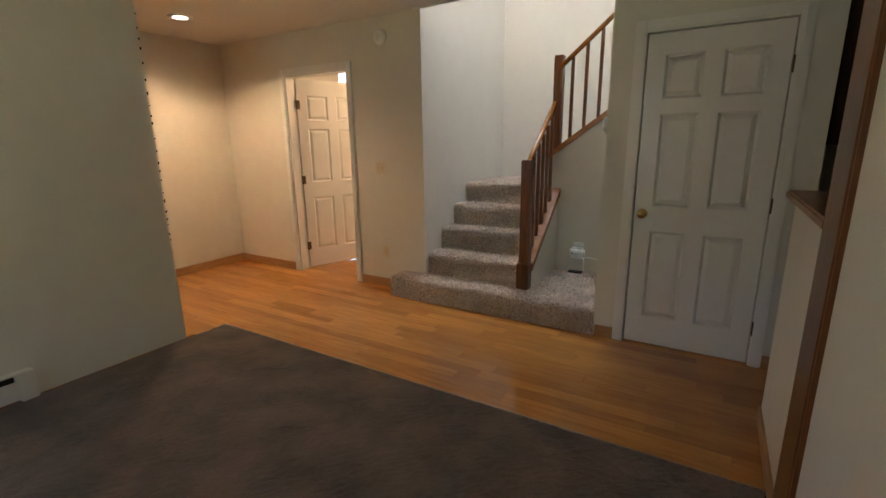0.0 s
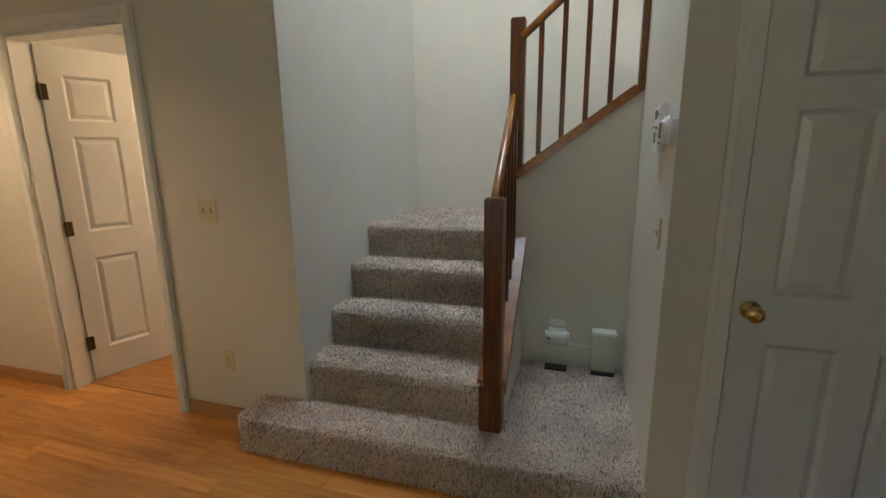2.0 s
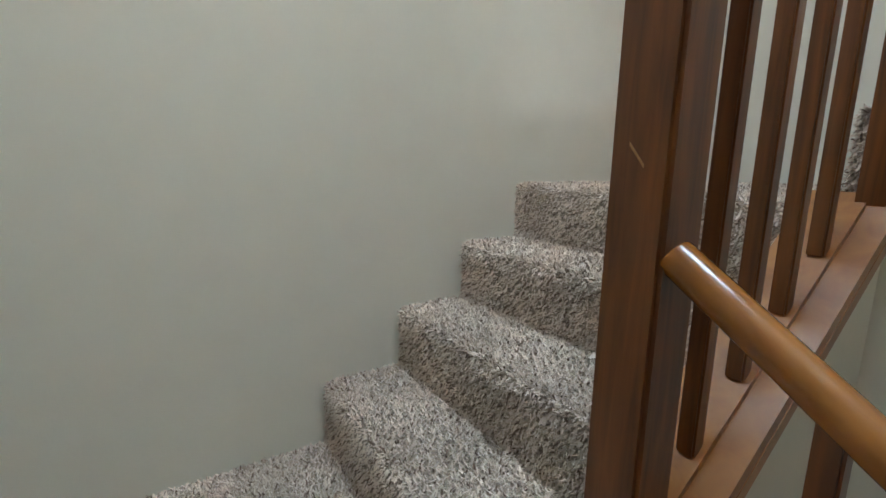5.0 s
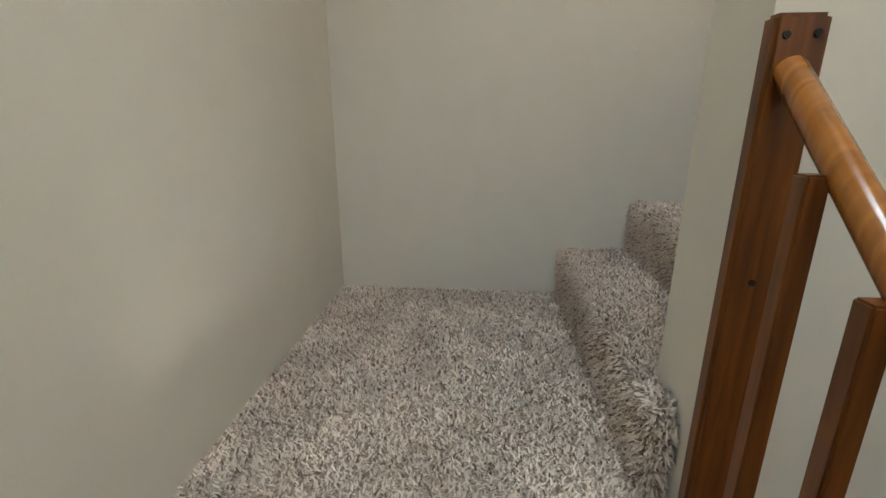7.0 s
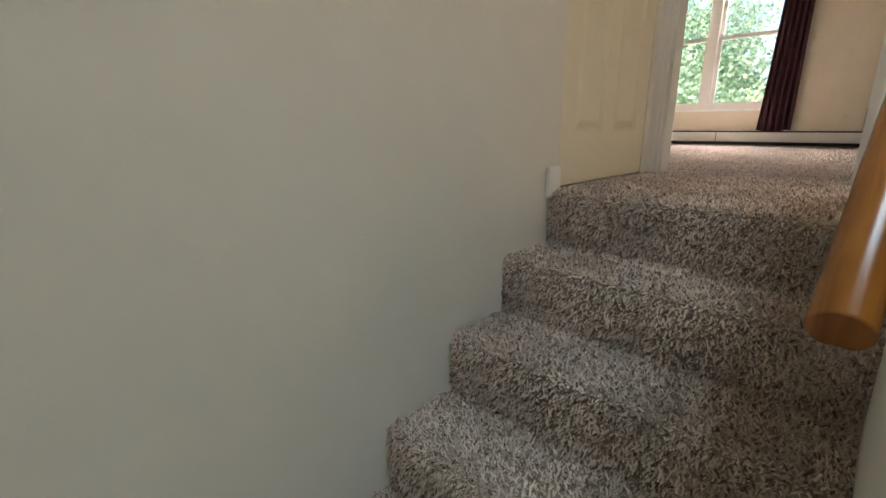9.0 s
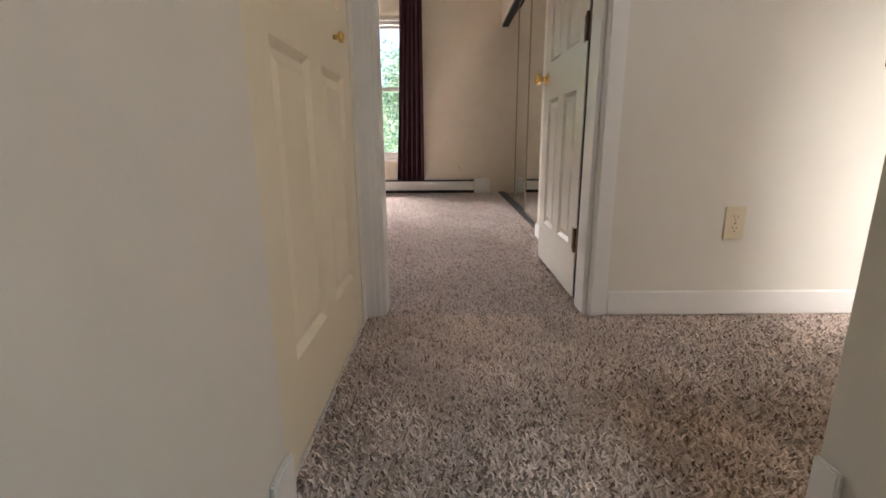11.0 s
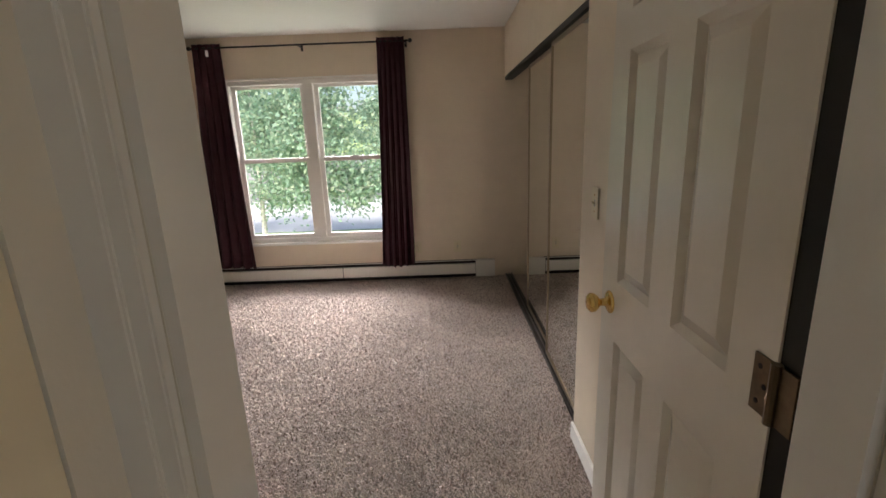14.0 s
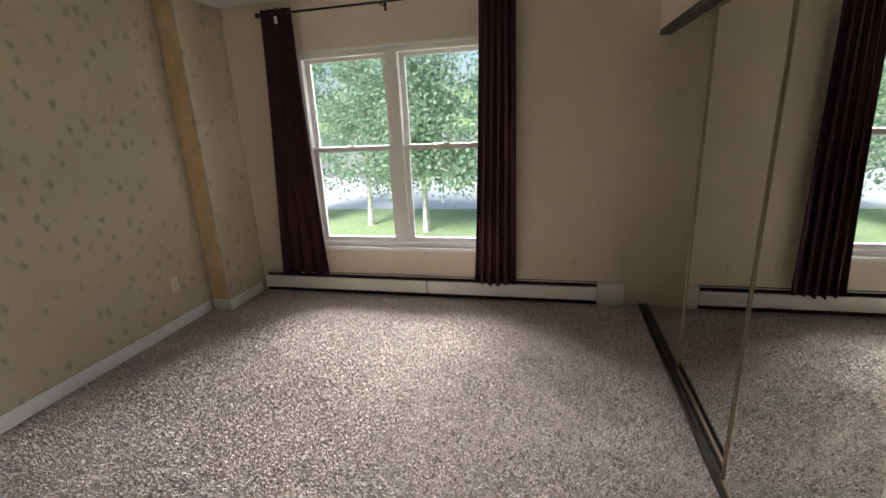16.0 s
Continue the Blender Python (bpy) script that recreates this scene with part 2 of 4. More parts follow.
BLACK = material("black_metal", (0.02, 0.018, 0.016), 0.45, metal=0.5)
GLOW = glow_material("lamp_lens", (1.0, 0.86, 0.66), 2.2)
GRASS = material("lawn", (0.31, 0.40, 0.20), 0.9, spread=0.25, scale=6, coarse=0.2, coarse_scale=0.4)
ASPHALT = material("pale_road", (0.62, 0.62, 0.61), 0.8, spread=0.04, scale=2)
CONCRETE = material("grey_verge", (0.30, 0.30, 0.29), 0.85, spread=0.1, scale=1.5)
BARK = material("birch_bark", (0.58, 0.55, 0.50), 0.8, spread=0.35, scale=7, bump=0.5, bump_scale=30)


def leaf_material():
    m = bpy.data.materials.new("glare_pale_leaf")
    m.use_nodes = True
    nt = m.node_tree
    b = nt.nodes["Principled BSDF"]
    b.inputs["Roughness"].default_value = 0.6
    g = nt.nodes.new("ShaderNodeNewGeometry")
    # leaf tones lifted pale and bluish, with window glare put into the colour
    c = ramp(nt, g.outputs["Random Per Island"], [(0.0, (0.24, 0.37, 0.26)), (0.6, (0.36, 0.49, 0.35)), (1.0, (0.50, 0.58, 0.40))])
    nt.links.new(c, b.inputs["Base Color"])
    tr = nt.nodes.new("ShaderNodeBsdfTranslucent")
    nt.links.new(c, tr.inputs[0])
    mx = nt.nodes.new("ShaderNodeMixShader")
    mx.inputs[0].default_value = 0.45
    nt.links.new(b.outputs[0], mx.inputs[1])
    nt.links.new(tr.outputs[0], mx.inputs[2])
    nt.links.new(mx.outputs[0], nt.nodes["Material Output"].inputs[0])
    return m


LEAF = leaf_material()


# ---------------- mesh helpers ----------------
def box(bm, x0, x1, y0, y1, z0, z1):
    """An axis-parallel box added to bm; returns its vertices."""
    r = bmesh.ops.create_cube(bm, size=1.0)["verts"]
    for v in r:
        v.co = Vector((x0 + (v.co.x + 0.5) * (x1 - x0), y0 + (v.co.y + 0.5) * (y1 - y0), z0 + (v.co.z + 0.5) * (z1 - z0)))
    return r


def prism(bm, points, axis, a, b):
    """A polygon of 2D points swept along an axis from a to b."""
    def at(p, d):
        return {"x": (d, p[0], p[1]), "y": (p[0], d, p[1]), "z": (p[0], p[1], d)}[axis]
    lo = [bm.verts.new(at(p, a)) for p in points]
    hi = [bm.verts.new(at(p, b)) for p in points]
    bm.faces.new(lo)
    bm.faces.new(hi[::-1])
    for i in range(len(points)):
        j = (i + 1) % len(points)
        bm.faces.new((lo[i], hi[i], hi[j], lo[j]))


def tube(bm, a, b, radius, sides=16, ends=True):
    a, b = Vector(a), Vector(b)
    turn = (b - a).to_track_quat("Z", "Y").to_matrix().to_4x4()
    m = Matrix.Translation((a + b) / 2) @ turn
    bmesh.ops.create_cone(bm, cap_ends=ends, segments=sides, radius1=radius, radius2=radius, depth=(b - a).length, matrix=m)


def lathe(bm, profile, m, sides=20):
    """Turns (radius, height) points about z, then places them by m."""
    rings = []
    for r, z in profile:
        rings.append([bm.verts.new(m @ Vector((r * math.cos(2 * math.pi * k / sides), r * math.sin(2 * math.pi * k / sides), z))) for k in range(sides)])
    for p, q in zip(rings, rings[1:]):
        for k in range(sides):
            bm.faces.new((p[k], p[(k + 1) % sides], q[(k + 1) % sides], q[k]))
    for ring in (rings[0], rings[-1]):
        bm.faces.new(ring)


def soften(bm, width=0.004, segments=2, sharp=30):
    edges = [e for e in bm.edges if len(e.link_faces) == 2 and e.calc_face_angle(0) > radians(sharp)]
    bmesh.ops.bevel(bm, geom=edges, offset=width, segments=segments, affect="EDGES", clamp_overlap=True)


def finish(name, bm, mat, smooth=False):
    bmesh.ops.recalc_face_normals(bm, faces=bm.faces)
    me = bpy.data.meshes.new(name)
    bm.to_mesh(me)
    bm.free()
    me.materials.append(mat)
    if smooth:
        for p in me.polygons:
            p.use_smooth = True
    return me


def part(name, bm, mat, parent, label="", smooth=False):
    ob = new(name, finish(name, bm, mat, smooth))
    ob.parent = parent
    if label:
        tagged(ob, label)
    return ob


def thing(name, m, label, category, group=""):
    ob = new(name)
    ob.matrix_world = m
    return tagged(ob, label, category, group)


def solid(name, boxes, mat, label, category, kind="structure", bevel=0.0, m=None):
    bm = bmesh.new()
    for b in boxes:
        box(bm, *b)
    if bevel:
        soften(bm, bevel)
    ob = new(name, finish(name, bm, mat))
    if m is not None:
        ob.matrix_world = m
    return tagged(ob, label, category, kind=kind)


def hash_noise(p, k):
    """White noise in 0..1 for each row of p, from its own fixed stream."""
    return np.random.RandomState(int(k * 100) + len(p) % 9973).rand(len(p))


def carpet_mesh(name, x0, x1, y0, y1, z0, z1, radius, faces, step=0.009, rough=0.006, mat=None):
    """Carpet laid over a block: the named faces as fine grids with a rounded nosing and an uneven pile."""
    verts, quads = [], []
    lo, hi = np.array((x0, y0, z0)), np.array((x1, y1, z1))
    for f in faces:
        axis = "xyz".index(f[1])
        u, v = [i for i in range(3) if i != axis]
        nu = max(2, int(round((hi[u] - lo[u]) / step)) + 1)
        nv = max(2, int(round((hi[v] - lo[v]) / step)) + 1)
        g = np.zeros((nu, nv, 3))
        g[:, :, u] = np.linspace(lo[u], hi[u], nu)[:, None]
        g[:, :, v] = np.linspace(lo[v], hi[v], nv)[None, :]
        g[:, :, axis] = hi[axis] if f[0] == "+" else lo[axis]
        base = sum(len(x) for x in verts)
        verts.append(g.reshape(-1, 3))
        i = np.arange(nu * nv).reshape(nu, nv) + base
        q = np.stack((i[:-1, :-1], i[1:, :-1], i[1:, 1:], i[:-1, 1:]), -1).reshape(-1, 4)
        if (f[0] == "-") != (axis == 1):
            q = q[:, ::-1]
        quads.append(q)
    p = np.concatenate(verts)
    # round only the edges where two of the named faces meet
    inner_lo, inner_hi = lo.copy(), hi.copy()
    for f in faces:
        a = "xyz".index(f[1])
        if f[0] == "+":
            inner_hi[a] -= radius
        else:
            inner_lo[a] += radius
    q = np.clip(p, inner_lo, inner_hi)
    d = p - q
    n = np.linalg.norm(d, axis=1, keepdims=True)
    nrm = np.where(n > 1e-6, d / np.maximum(n, 1e-6), 0)
    p = np.where(n > 1e-6, q + nrm * radius, p)
    key = np.round(p, 4)
    wave = np.sin(p[:, 0] * 23 + np.sin(p[:, 1] * 17) * 2) * np.sin(p[:, 1] * 29 + p[:, 2] * 31) * 0.0018
    amount = (hash_noise(key, 1.0) - 0.5) * 2 * rough + wave
    p = p + nrm * amount[:, None]
    p[:, 0] += (hash_noise(key, 1.7) - 0.5) * step * 0.7 * (nrm[:, 2] != 0)
    p[:, 1] += (hash_noise(key, 2.3) - 0.5) * step * 0.7 * (nrm[:, 2] != 0)
    me = bpy.data.meshes.new(name)
    me.from_pydata(p.tolist(), [], np.concatenate(quads).tolist())
    me.materials.append(mat or CARPET)
    me.update()
    return me, p, nrm


def lay_carpet(name, parent, block, radius, faces, step=0.0072, rough=0.004, pile=None, height=0.010, seed=1):
    """A carpeted block with tufts of pile standing on it; the pile is one part of kind stuff."""
    me, p, nrm = carpet_mesh(name, *block, radius, faces, step, rough, CARPET2 if pile else None)
    ob = new(name, me)
    if parent:
        ob.parent = parent
    rnd = np.random.RandomState(seed)
    keep = np.linalg.norm(nrm, axis=1) > 0.5
    p, nrm = p[keep], nrm[keep]
    n = len(p)
    a = np.cross(nrm, rnd.normal(0, 1, (n, 3)))
    a /= np.linalg.norm(a, axis=1, keepdims=True)
    b = np.cross(nrm, a)
    r = (step * rnd.uniform(0.36, 0.54, n))[:, None]
    tip = p + nrm * (height * rnd.uniform(0.55, 1.1, n))[:, None] + a * (step * rnd.uniform(0.5, 1.9, n))[:, None]
    tip[:, 2] -= 0.006 * (np.abs(nrm[:, 2]) < 0.5)
    base = p - nrm * 0.002
    side = 0.8660254
    v = np.stack((base + b * r, base + (-0.5 * b + side * a) * r, base + (-0.5 * b - side * a) * r, tip + b * r * 0.5, tip - b * r * 0.5), 1).reshape(-1, 3)
    k = (np.arange(n) * 5)[:, None]
    tri = np.concatenate((k + (0, 1, 3), k + (1, 4, 3), k + (1, 2, 4), k + (2, 0, 4), k + (0, 3, 4)), 0)
    pm = bpy.data.meshes.new("pile")
    pm.from_pydata(v.tolist(), [], tri.tolist())
    pm.materials.append(pile or PILE)
    tuft = new("pile", pm)
    tuft.parent = ob
    tagged(tuft, kind="stuff")
    return ob


# ---------------- lower floor: walls, ceiling, floor ----------------
T = 0.12
XW = -2.67
XA, XG, XE = 1.65, 1.83, 2.78
YB = 1.776
YC = -0.19
YF = -5.07

solid("wall_hall", [(XW, -1.65, 0, T, 0, CZ), (-0.79, 0.055, 0, T, 0, CZ), (-1.65, -0.79, 0, T, 2.09, CZ)], PAINT, "off-white painted hall wall with a doorway through it", "wall")
solid("wall_hall_west", [(XW - T, XW, YF, 1.9, 0, CZ)], PAINT, "off-white painted wall at the end of the hall", "wall")
solid("wall_stair_west", [(-T, 0.05, T, YB + T, 0, CB + 0.3), (-T, 0.05, 0.0, T, CZ, CB + 0.3)], PAINT, "pale painted stairwell side wall", "wall")
solid("wall_stair_north", [(-T, XE + T, YB, YB + T, 0, CB + 0.3)], PAINT, "pale painted stairwell end wall", "wall")
solid("wall_east", [(XE, XE + T, -0.26, YB, CZ, CB + 0.3), (XE, XE + 0.03, YC + 0.004, YB, 0, CZ), (XE, XE + T, -1.126, -0.26, F + 2.04, CB + 0.3), (XE, XE + T, -1.126, -1.045, F, F + 2.04), (XE, XE + T, -1.126, -0.26, CZ + 0.004, F)], PAINT, "cream painted wall beside the upper flight", "wall")
solid("wall_partition", [(-0.98 - T, -0.98, YF, -1.73, 0, CZ)], PAINT, "grey-white painted partition with a chipped corner", "wall")
solid("wall_closet", [(XG, 1.86, YC, YC + T, 0, CZ), (2.61, XE, YC, YC + T, 0, CZ), (1.86, 2.61, YC, YC + T, 2.045, CZ)], PAINT, "off-white painted wall round the closet door", "wall")
solid("wall_closet_back", [(XG, XE, 0.5, 0.52, 0, 1.7)], PAINT, "plain wall inside the closet", "wall")
# guard wall beside the upper flight, with a raking top
SLOPE3 = 0.67
bm = bmesh.new()
prism(bm, [(YC, 0), (0.80, 0), (0.80, 2.77), (-0.25, 2.77 + 1.05 * SLOPE3), (-0.25, F - 0.05), (YC, F - 0.05)], "x", XA, XG)
tagged(new("wall_guard", finish("wall_guard", bm, PAINT)), "off-white painted guard wall with a raking top", "wall", kind="structure")
# right side of the living room: half wall, post, wall
solid("wall_half", [(2.64, 2.76, -1.73, -0.85, 0, 1.14)], PAINT, "off-white painted half wall under a wooden ledge", "wall")
solid("wall_living_east", [(2.62, 2.76, YF, -1.93, 0, CZ)], PAINT, "beige painted living room wall", "wall")
solid("wall_kitchen", [(5.2, 5.3, YF, 0.0, 0, CZ), (XE + 0.03, 5.3, 0.34, 0.44, 0, CZ), (5.2, 5.3, 0.0, 0.34, 0, CZ)], PAINT, "dim wall of the room behind the half wall", "wall")
# window opening added out of view, only to let fill light in
solid("wall_south", [(XW, 0.1, YF - 0.15, YF, 0, CZ + 0.1), (1.5, 5.3, YF - 0.15, YF, 0, CZ + 0.1), (0.1, 1.5, YF - 0.15, YF, 0, 0.87), (0.1, 1.5, YF - 0.15, YF, 1.93, CZ + 0.1)], PAINT, "unseen living room outer wall with an added window opening", "wall")
solid("wall_side_room", [(XW, 0.0 - T, 2.6, 2.7, 0, CZ), (-T - 0.01, -0.004 - T, YB + T, 2.6, 0, CZ)], PAINT, "warm lit wall of the side room", "wall")
solid("ceiling", [(XW, 0.0, YF, 0.0, CZ, F - 0.02), (0.0, XA, YF, -0.004, CZ, F - 0.02), (XA, 5.3, YF, -0.255, CZ, F - 0.02), (XE + T + 0.002, 5.3, -0.255, 0.44, CZ, F - 0.02), (XW, -T, 0.0, 2.7, CZ, CZ + 0.1)], CEIL, "plain painted ceiling", "ceiling")
solid("trim_ceiling_edge", [(-0.01, XA, -0.012, 0.0, CZ - 0.015, F)], TRIM, "white trim along the stairwell opening", "trim")

solid("ground_slab", [(XW - 0.12, 5.3, YF, 2.7, -0.2, -0.012)], DARK, "dark subfloor under the boards", "floor")
me = carpet_mesh("carpet_living", -0.955, 2.62, YF, -1.425, -0.02, 0.006, 0.012, ["+z"], step=0.02, rough=0.003, mat=BROWN)[0]
tagged(new("floor_living", me), "worn brown living room carpet", "carpet", kind="structure")
solid("trim_threshold", [(-0.955, 2.64, -1.432, -1.418, -0.004, 0.009)], FRAME, "thin metal strip between carpet and boards", "trim", bevel=0.003)

# ---------------- upper floor: walls and ceiling ----------------
solid("wall_bedroom_door", [(-T, 1.975, -1.226, -1.126, F, CB), (2.725, XE + T, -1.226, -1.126, F, CB), (1.975, 2.725, -1.226, -1.126, F + 2.045, CB), (XE + T, 5.3, -1.226, -1.126, F, CB)], PAINT, "white painted wall round the bedroom door", "wall")
solid("wall_bedroom_west", [(1.78, 1.88, -2.53, -1.25, F, CB), (1.74, 1.845, -5.07, -2.53, 4.64, CB)], CREAM, "cream painted wall and header over the sliding mirror doors", "wall")
solid("wall_closet_inside", [(1.05, 1.15, -5.07, -1.25, F, CB), (1.15, 1.775, -2.53, -2.43, F, CB)], PAINT, "dim inner wall of the mirrored closet", "wall")
solid("wall_bedroom_south", [(1.05, 2.88, YF - 0.15, YF, F - 0.06, CB), (4.42, 5.3, YF - 0.15, YF, F - 0.06, CB), (2.88, 4.42, YF - 0.15, YF, F - 0.06, 3.17), (2.88, 4.42, YF - 0.15, YF, 4.69, CB)], CREAM, "cream painted bedroom wall with a wide window", "wall")
solid("wall_bedroom_east", [(5.18, 5.3, YF, -1.25, F - 0.06, CB)], PAPER, "cream wallpapered wall with small grey-green sprigs", "wall")
solid("wall_chase", [(5.005, 5.178, YF, -4.59, F, CB)], PAPER, "boxed-out corner in the same floral wallpaper", "wall")
solid("ceiling_upper", [(1.05, 5.3, YF - 0.1, -1.126, CB, CB + 0.1), (-T, 0.3, -1.126, YB, CB, CB + 0.1), (1.6, XE, -1.126, YB, CB, CB + 0.1), (0.3, 1.6, -1.126, 0.3, CB, CB + 0.1), (0.3, 1.6, 1.6, YB, CB, CB + 0.1)], CEIL, "plain white upper ceiling", "ceiling")
solid("wall_hall_upper", [(-T - 0.1, -T, -1.25, 0.0, F, CB), (-T, XA, -0.10, -0.004, F, F + 0.95)], PAINT, "plain painted wall round the upper hall", "wall")

tagged(lay_carpet("floor_bedroom", None, (1.79, 5.17, YF, -1.126, F - 0.03, F - 0.008), 0.01, ["+z"], 0.0085, 0.0008, PILE2, 0.009, 3), "beige and brown flecked shag carpet in the bedroom", "carpet", kind="structure")
tagged(lay_carpet("floor_hall_upper", None, (XG, XE, -1.126, -0.205, F - R_, F - 0.008), 0.022, ["+z", "+y"], seed=4), "flecked shag carpet at the head of the stairs", "carpet", kind="structure")
tagged(lay_carpet("floor_hall_west", None, (-T, XG, -1.126, -0.25, F - 0.03, F - 0.008), 0.01, ["+z"], 0.0078, seed=5), "flecked shag carpet in the upper hall", "carpet", kind="structure")


solid("floor_closet", [(1.15, 1.79, YF, -1.25, F - 0.03, F - 0.003)], CARPET, "dim carpet inside the mirrored closet", "carpet")


# ---------------- stairs ----------------
def stair_flight(name, label, blocks):
    root = thing(name, pose(0, 0, 0), label, "stairs")
    for nm, b, faces in blocks:
        b = list(b)
        b[5] -= 0.008
        lay_carpet(nm, root, b, 0.026, faces, seed=int(b[2] * 100 + b[5] * 50) % 999)
    return root


XK = 0.955
run1 = [0.05, 0.305, 0.56, 0.815]
blocks = [("platform", (-0.205, XA, -0.21, 0.765, 0.0, R_), ["+z", "-y", "-x"])]
for k, y in enumerate(run1):
    z = (k + 2) * R_
    far = run1[k + 1] + 0.05 if k < 3 else YB
    blocks.append(("step" if k < 3 else "landing", (0.0, XK, y, far, z - R_, z), ["+z", "-y"]))
stair_flight("lower_stairs", "lower flight of stairs in flecked shag carpet", blocks)
blocks = []
run2 = [0.885, 1.14, 1.385, 1.625]
for k, x in enumerate(run2):
    z = (k + 6) * R_
    far = run2[k + 1] + 0.05 if k < 3 else XE
    blocks.append(("step" if k < 3 else "landing", (x, far, 0.885 if k == 0 else 0.80, YB, z - R_, z), ["+z", "-x", "-y"] if k == 0 else ["+z", "-x"]))
stair_flight("middle_stairs", "short middle flight in flecked shag carpet", blocks)
blocks = []
run3 = [0.854, 0.590, 0.325, 0.062]
for k, y in enumerate(run3):
    z = (k + 10) * R_
    far = (run3 + [-0.20])[k + 1] - 0.05
    blocks.append(("step", (XG if k else 1.70, XE, far if k else max(far, 0.81), y, z - R_, z), ["+z", "+y"] if k else ["+z", "+y", "-x"]))
    if k == 0:
        blocks.append(("step", (XG, XE, far, 0.82, z - R_, z), ["+z"]))
stair_flight("upper_stairs", "upper flight of stairs in flecked shag carpet", blocks)

# knee walls below the two balustrades
S1 = 0.80
bm = bmesh.new()
prism(bm, [(0.045, 0.1), (0.79, 0.1), (0.79, 0.36 + 0.745 * S1), (0.045, 0.36)], "x", XK, 1.065)
tagged(new("wall_knee_lower", finish("wall_knee_lower", bm, PAINT)), "white painted knee wall under the lower balustrade", "wall", kind="structure")
S2 = 0.72
bm = bmesh.new()
prism(bm, [(0.95, 0.1), (XA, 0.1), (XA, 1.252 + 0.70 * S2), (0.95, 1.252)], "y", 0.765, 0.875)
tagged(new("wall_knee_middle", finish("wall_knee_middle", bm, PAINT)), "white painted knee wall under the middle balustrade", "wall", kind="structure")


def newel(parent, x, y, z0, z1, w, name="newel_post", deep=None):
    bm = bmesh.new()
    d = deep or w
    box(bm, x - w / 2, x + w / 2, y - d / 2, y + d / 2, z0, z1)
    soften(bm, 0.006)
    return part(name, bm, STAIN, parent)


def baluster(parent, x, y, z0, z1):
    bm = bmesh.new()
    box(bm, x - 0.0135, x + 0.0135, y - 0.0135, y + 0.0135, z0, z1)
    soften(bm, 0.003)
    return part("baluster", bm, STAIN, parent)


def bar(bm, a, b, w, h):
    """A board of width w and height h along a sloping line, ends plumb."""
    a, b = Vector(a), Vector(b)
    side = Vector((0, 0, 1)).cross(b - a).normalized() * (w / 2)
    up = Vector((0, 0, h))
    vs = [bm.verts.new(p + s * side + k * up) for p in (a, b) for s, k in ((-1, 0), (1, 0), (1, 1), (-1, 1))]
    for f in ((0, 1, 2, 3), (7, 6, 5, 4), (0, 4, 5, 1), (1, 5, 6, 2), (2, 6, 7, 3), (3, 7, 4, 0)):
        bm.faces.new([vs[i] for i in f])


def handrail(parent, a, b, radius=0.027, label="glossy orange-brown handrail"):
    """A rounded rail with a slightly flattened underside and eased ends."""
    bm = bmesh.new()
    a, b = Vector(a), Vector(b)
    along = (b - a).normalized()
    side = Vector((0, 0, 1)).cross(along).normalized()
    up = along.cross(side)
    n = 32
    rings = []
    for p, k in ((a, 0.93), (a + along * 0.003, 1.0), (b - along * 0.003, 1.0), (b, 0.93)):
        ring = []
        for q in range(n):
            t = 2 * math.pi * q / n
            c, s_ = math.cos(t), math.sin(t)
            ring.append(bm.verts.new(p + side * radius * k * c + up * radius * k * (s_ if s_ > 0 else max(s_, -0.85)) * 1.08))
        rings.append(ring)
    for p, q in zip(rings, rings[1:]):
        for k in range(n):
            bm.faces.new((p[k], p[(k + 1) % n], q[(k + 1) % n], q[k])).smooth = True
    bm.faces.new(rings[0])
    bm.faces.new(rings[-1][::-1])
    return part("handrail", bm, RAIL, parent, label)


bal1 = thing("lower_balustrade", pose(0, 0, 0), "dark-stained wooden balustrade beside the lower flight", "balustrade")
newel(bal1, 1.027, 0.022, 0.421, 1.262, 0.080)
bm = bmesh.new()
box(bm, 0.970, 1.072, -0.027, 0.066, R_ + 0.002, 0.42)
soften(bm, 0.005)
part("newel_base", bm, STAIN, bal1)
bm = bmesh.new()
bar(bm, (1.012, 0.067, 0.378), (1.012, 0.788, 0.378 + 0.721 * S1), 0.135, 0.03)
soften(bm, 0.004)
part("sloping_cap", bm, CAPW, bal1, "flat reddish wooden cap")
bm = bmesh.new()
bar(bm, (1.072, 0.067, 0.345), (1.072, 0.788, 0.345 + 0.721 * S1), 0.014, 0.04)
bar(bm, (0.949, 0.067, 0.335), (0.949, 0.788, 0.335 + 0.721 * S1), 0.014, 0.05)
part("edge_trim", bm, CAPW, bal1)
handrail(bal1, (1.018, 0.055, 1.226), (0.985, 0.79, 1.738), 0.021)
for k in range(5):
    y = 0.632 - k * 0.109
    baluster(bal1, 1.018, y, 0.405 + (y - 0.067) * S1, 1.208 + (y - 0.055) * 0.697)

bal2 = thing("middle_balustrade", pose(0, 0, 0), "dark-stained wooden balustrade beside the middle flight", "balustrade")
newel(bal2, 1.001, 0.83, 1.305, 2.146, 0.080)
bm = bmesh.new()
bar(bm, (0.960, 0.842, 1.86), (0.960, 0.822, 1.835), 0.0012, 0.004)
part("scratch", bm, OAK, bal2, "short pale scratch in the wood")
bm = bmesh.new()
bar(bm, (0.932, 0.82, 1.247), (XA, 0.82, 1.247 + 0.718 * S2), 0.148, 0.030)
soften(bm, 0.004)
part("sloping_cap", bm, CAPW, bal2, "broad reddish wooden cap with a moulded edge")
bm = bmesh.new()
bar(bm, (0.935, 0.753, 1.226), (XA, 0.753, 1.226 + 0.715 * S2), 0.016, 0.028)
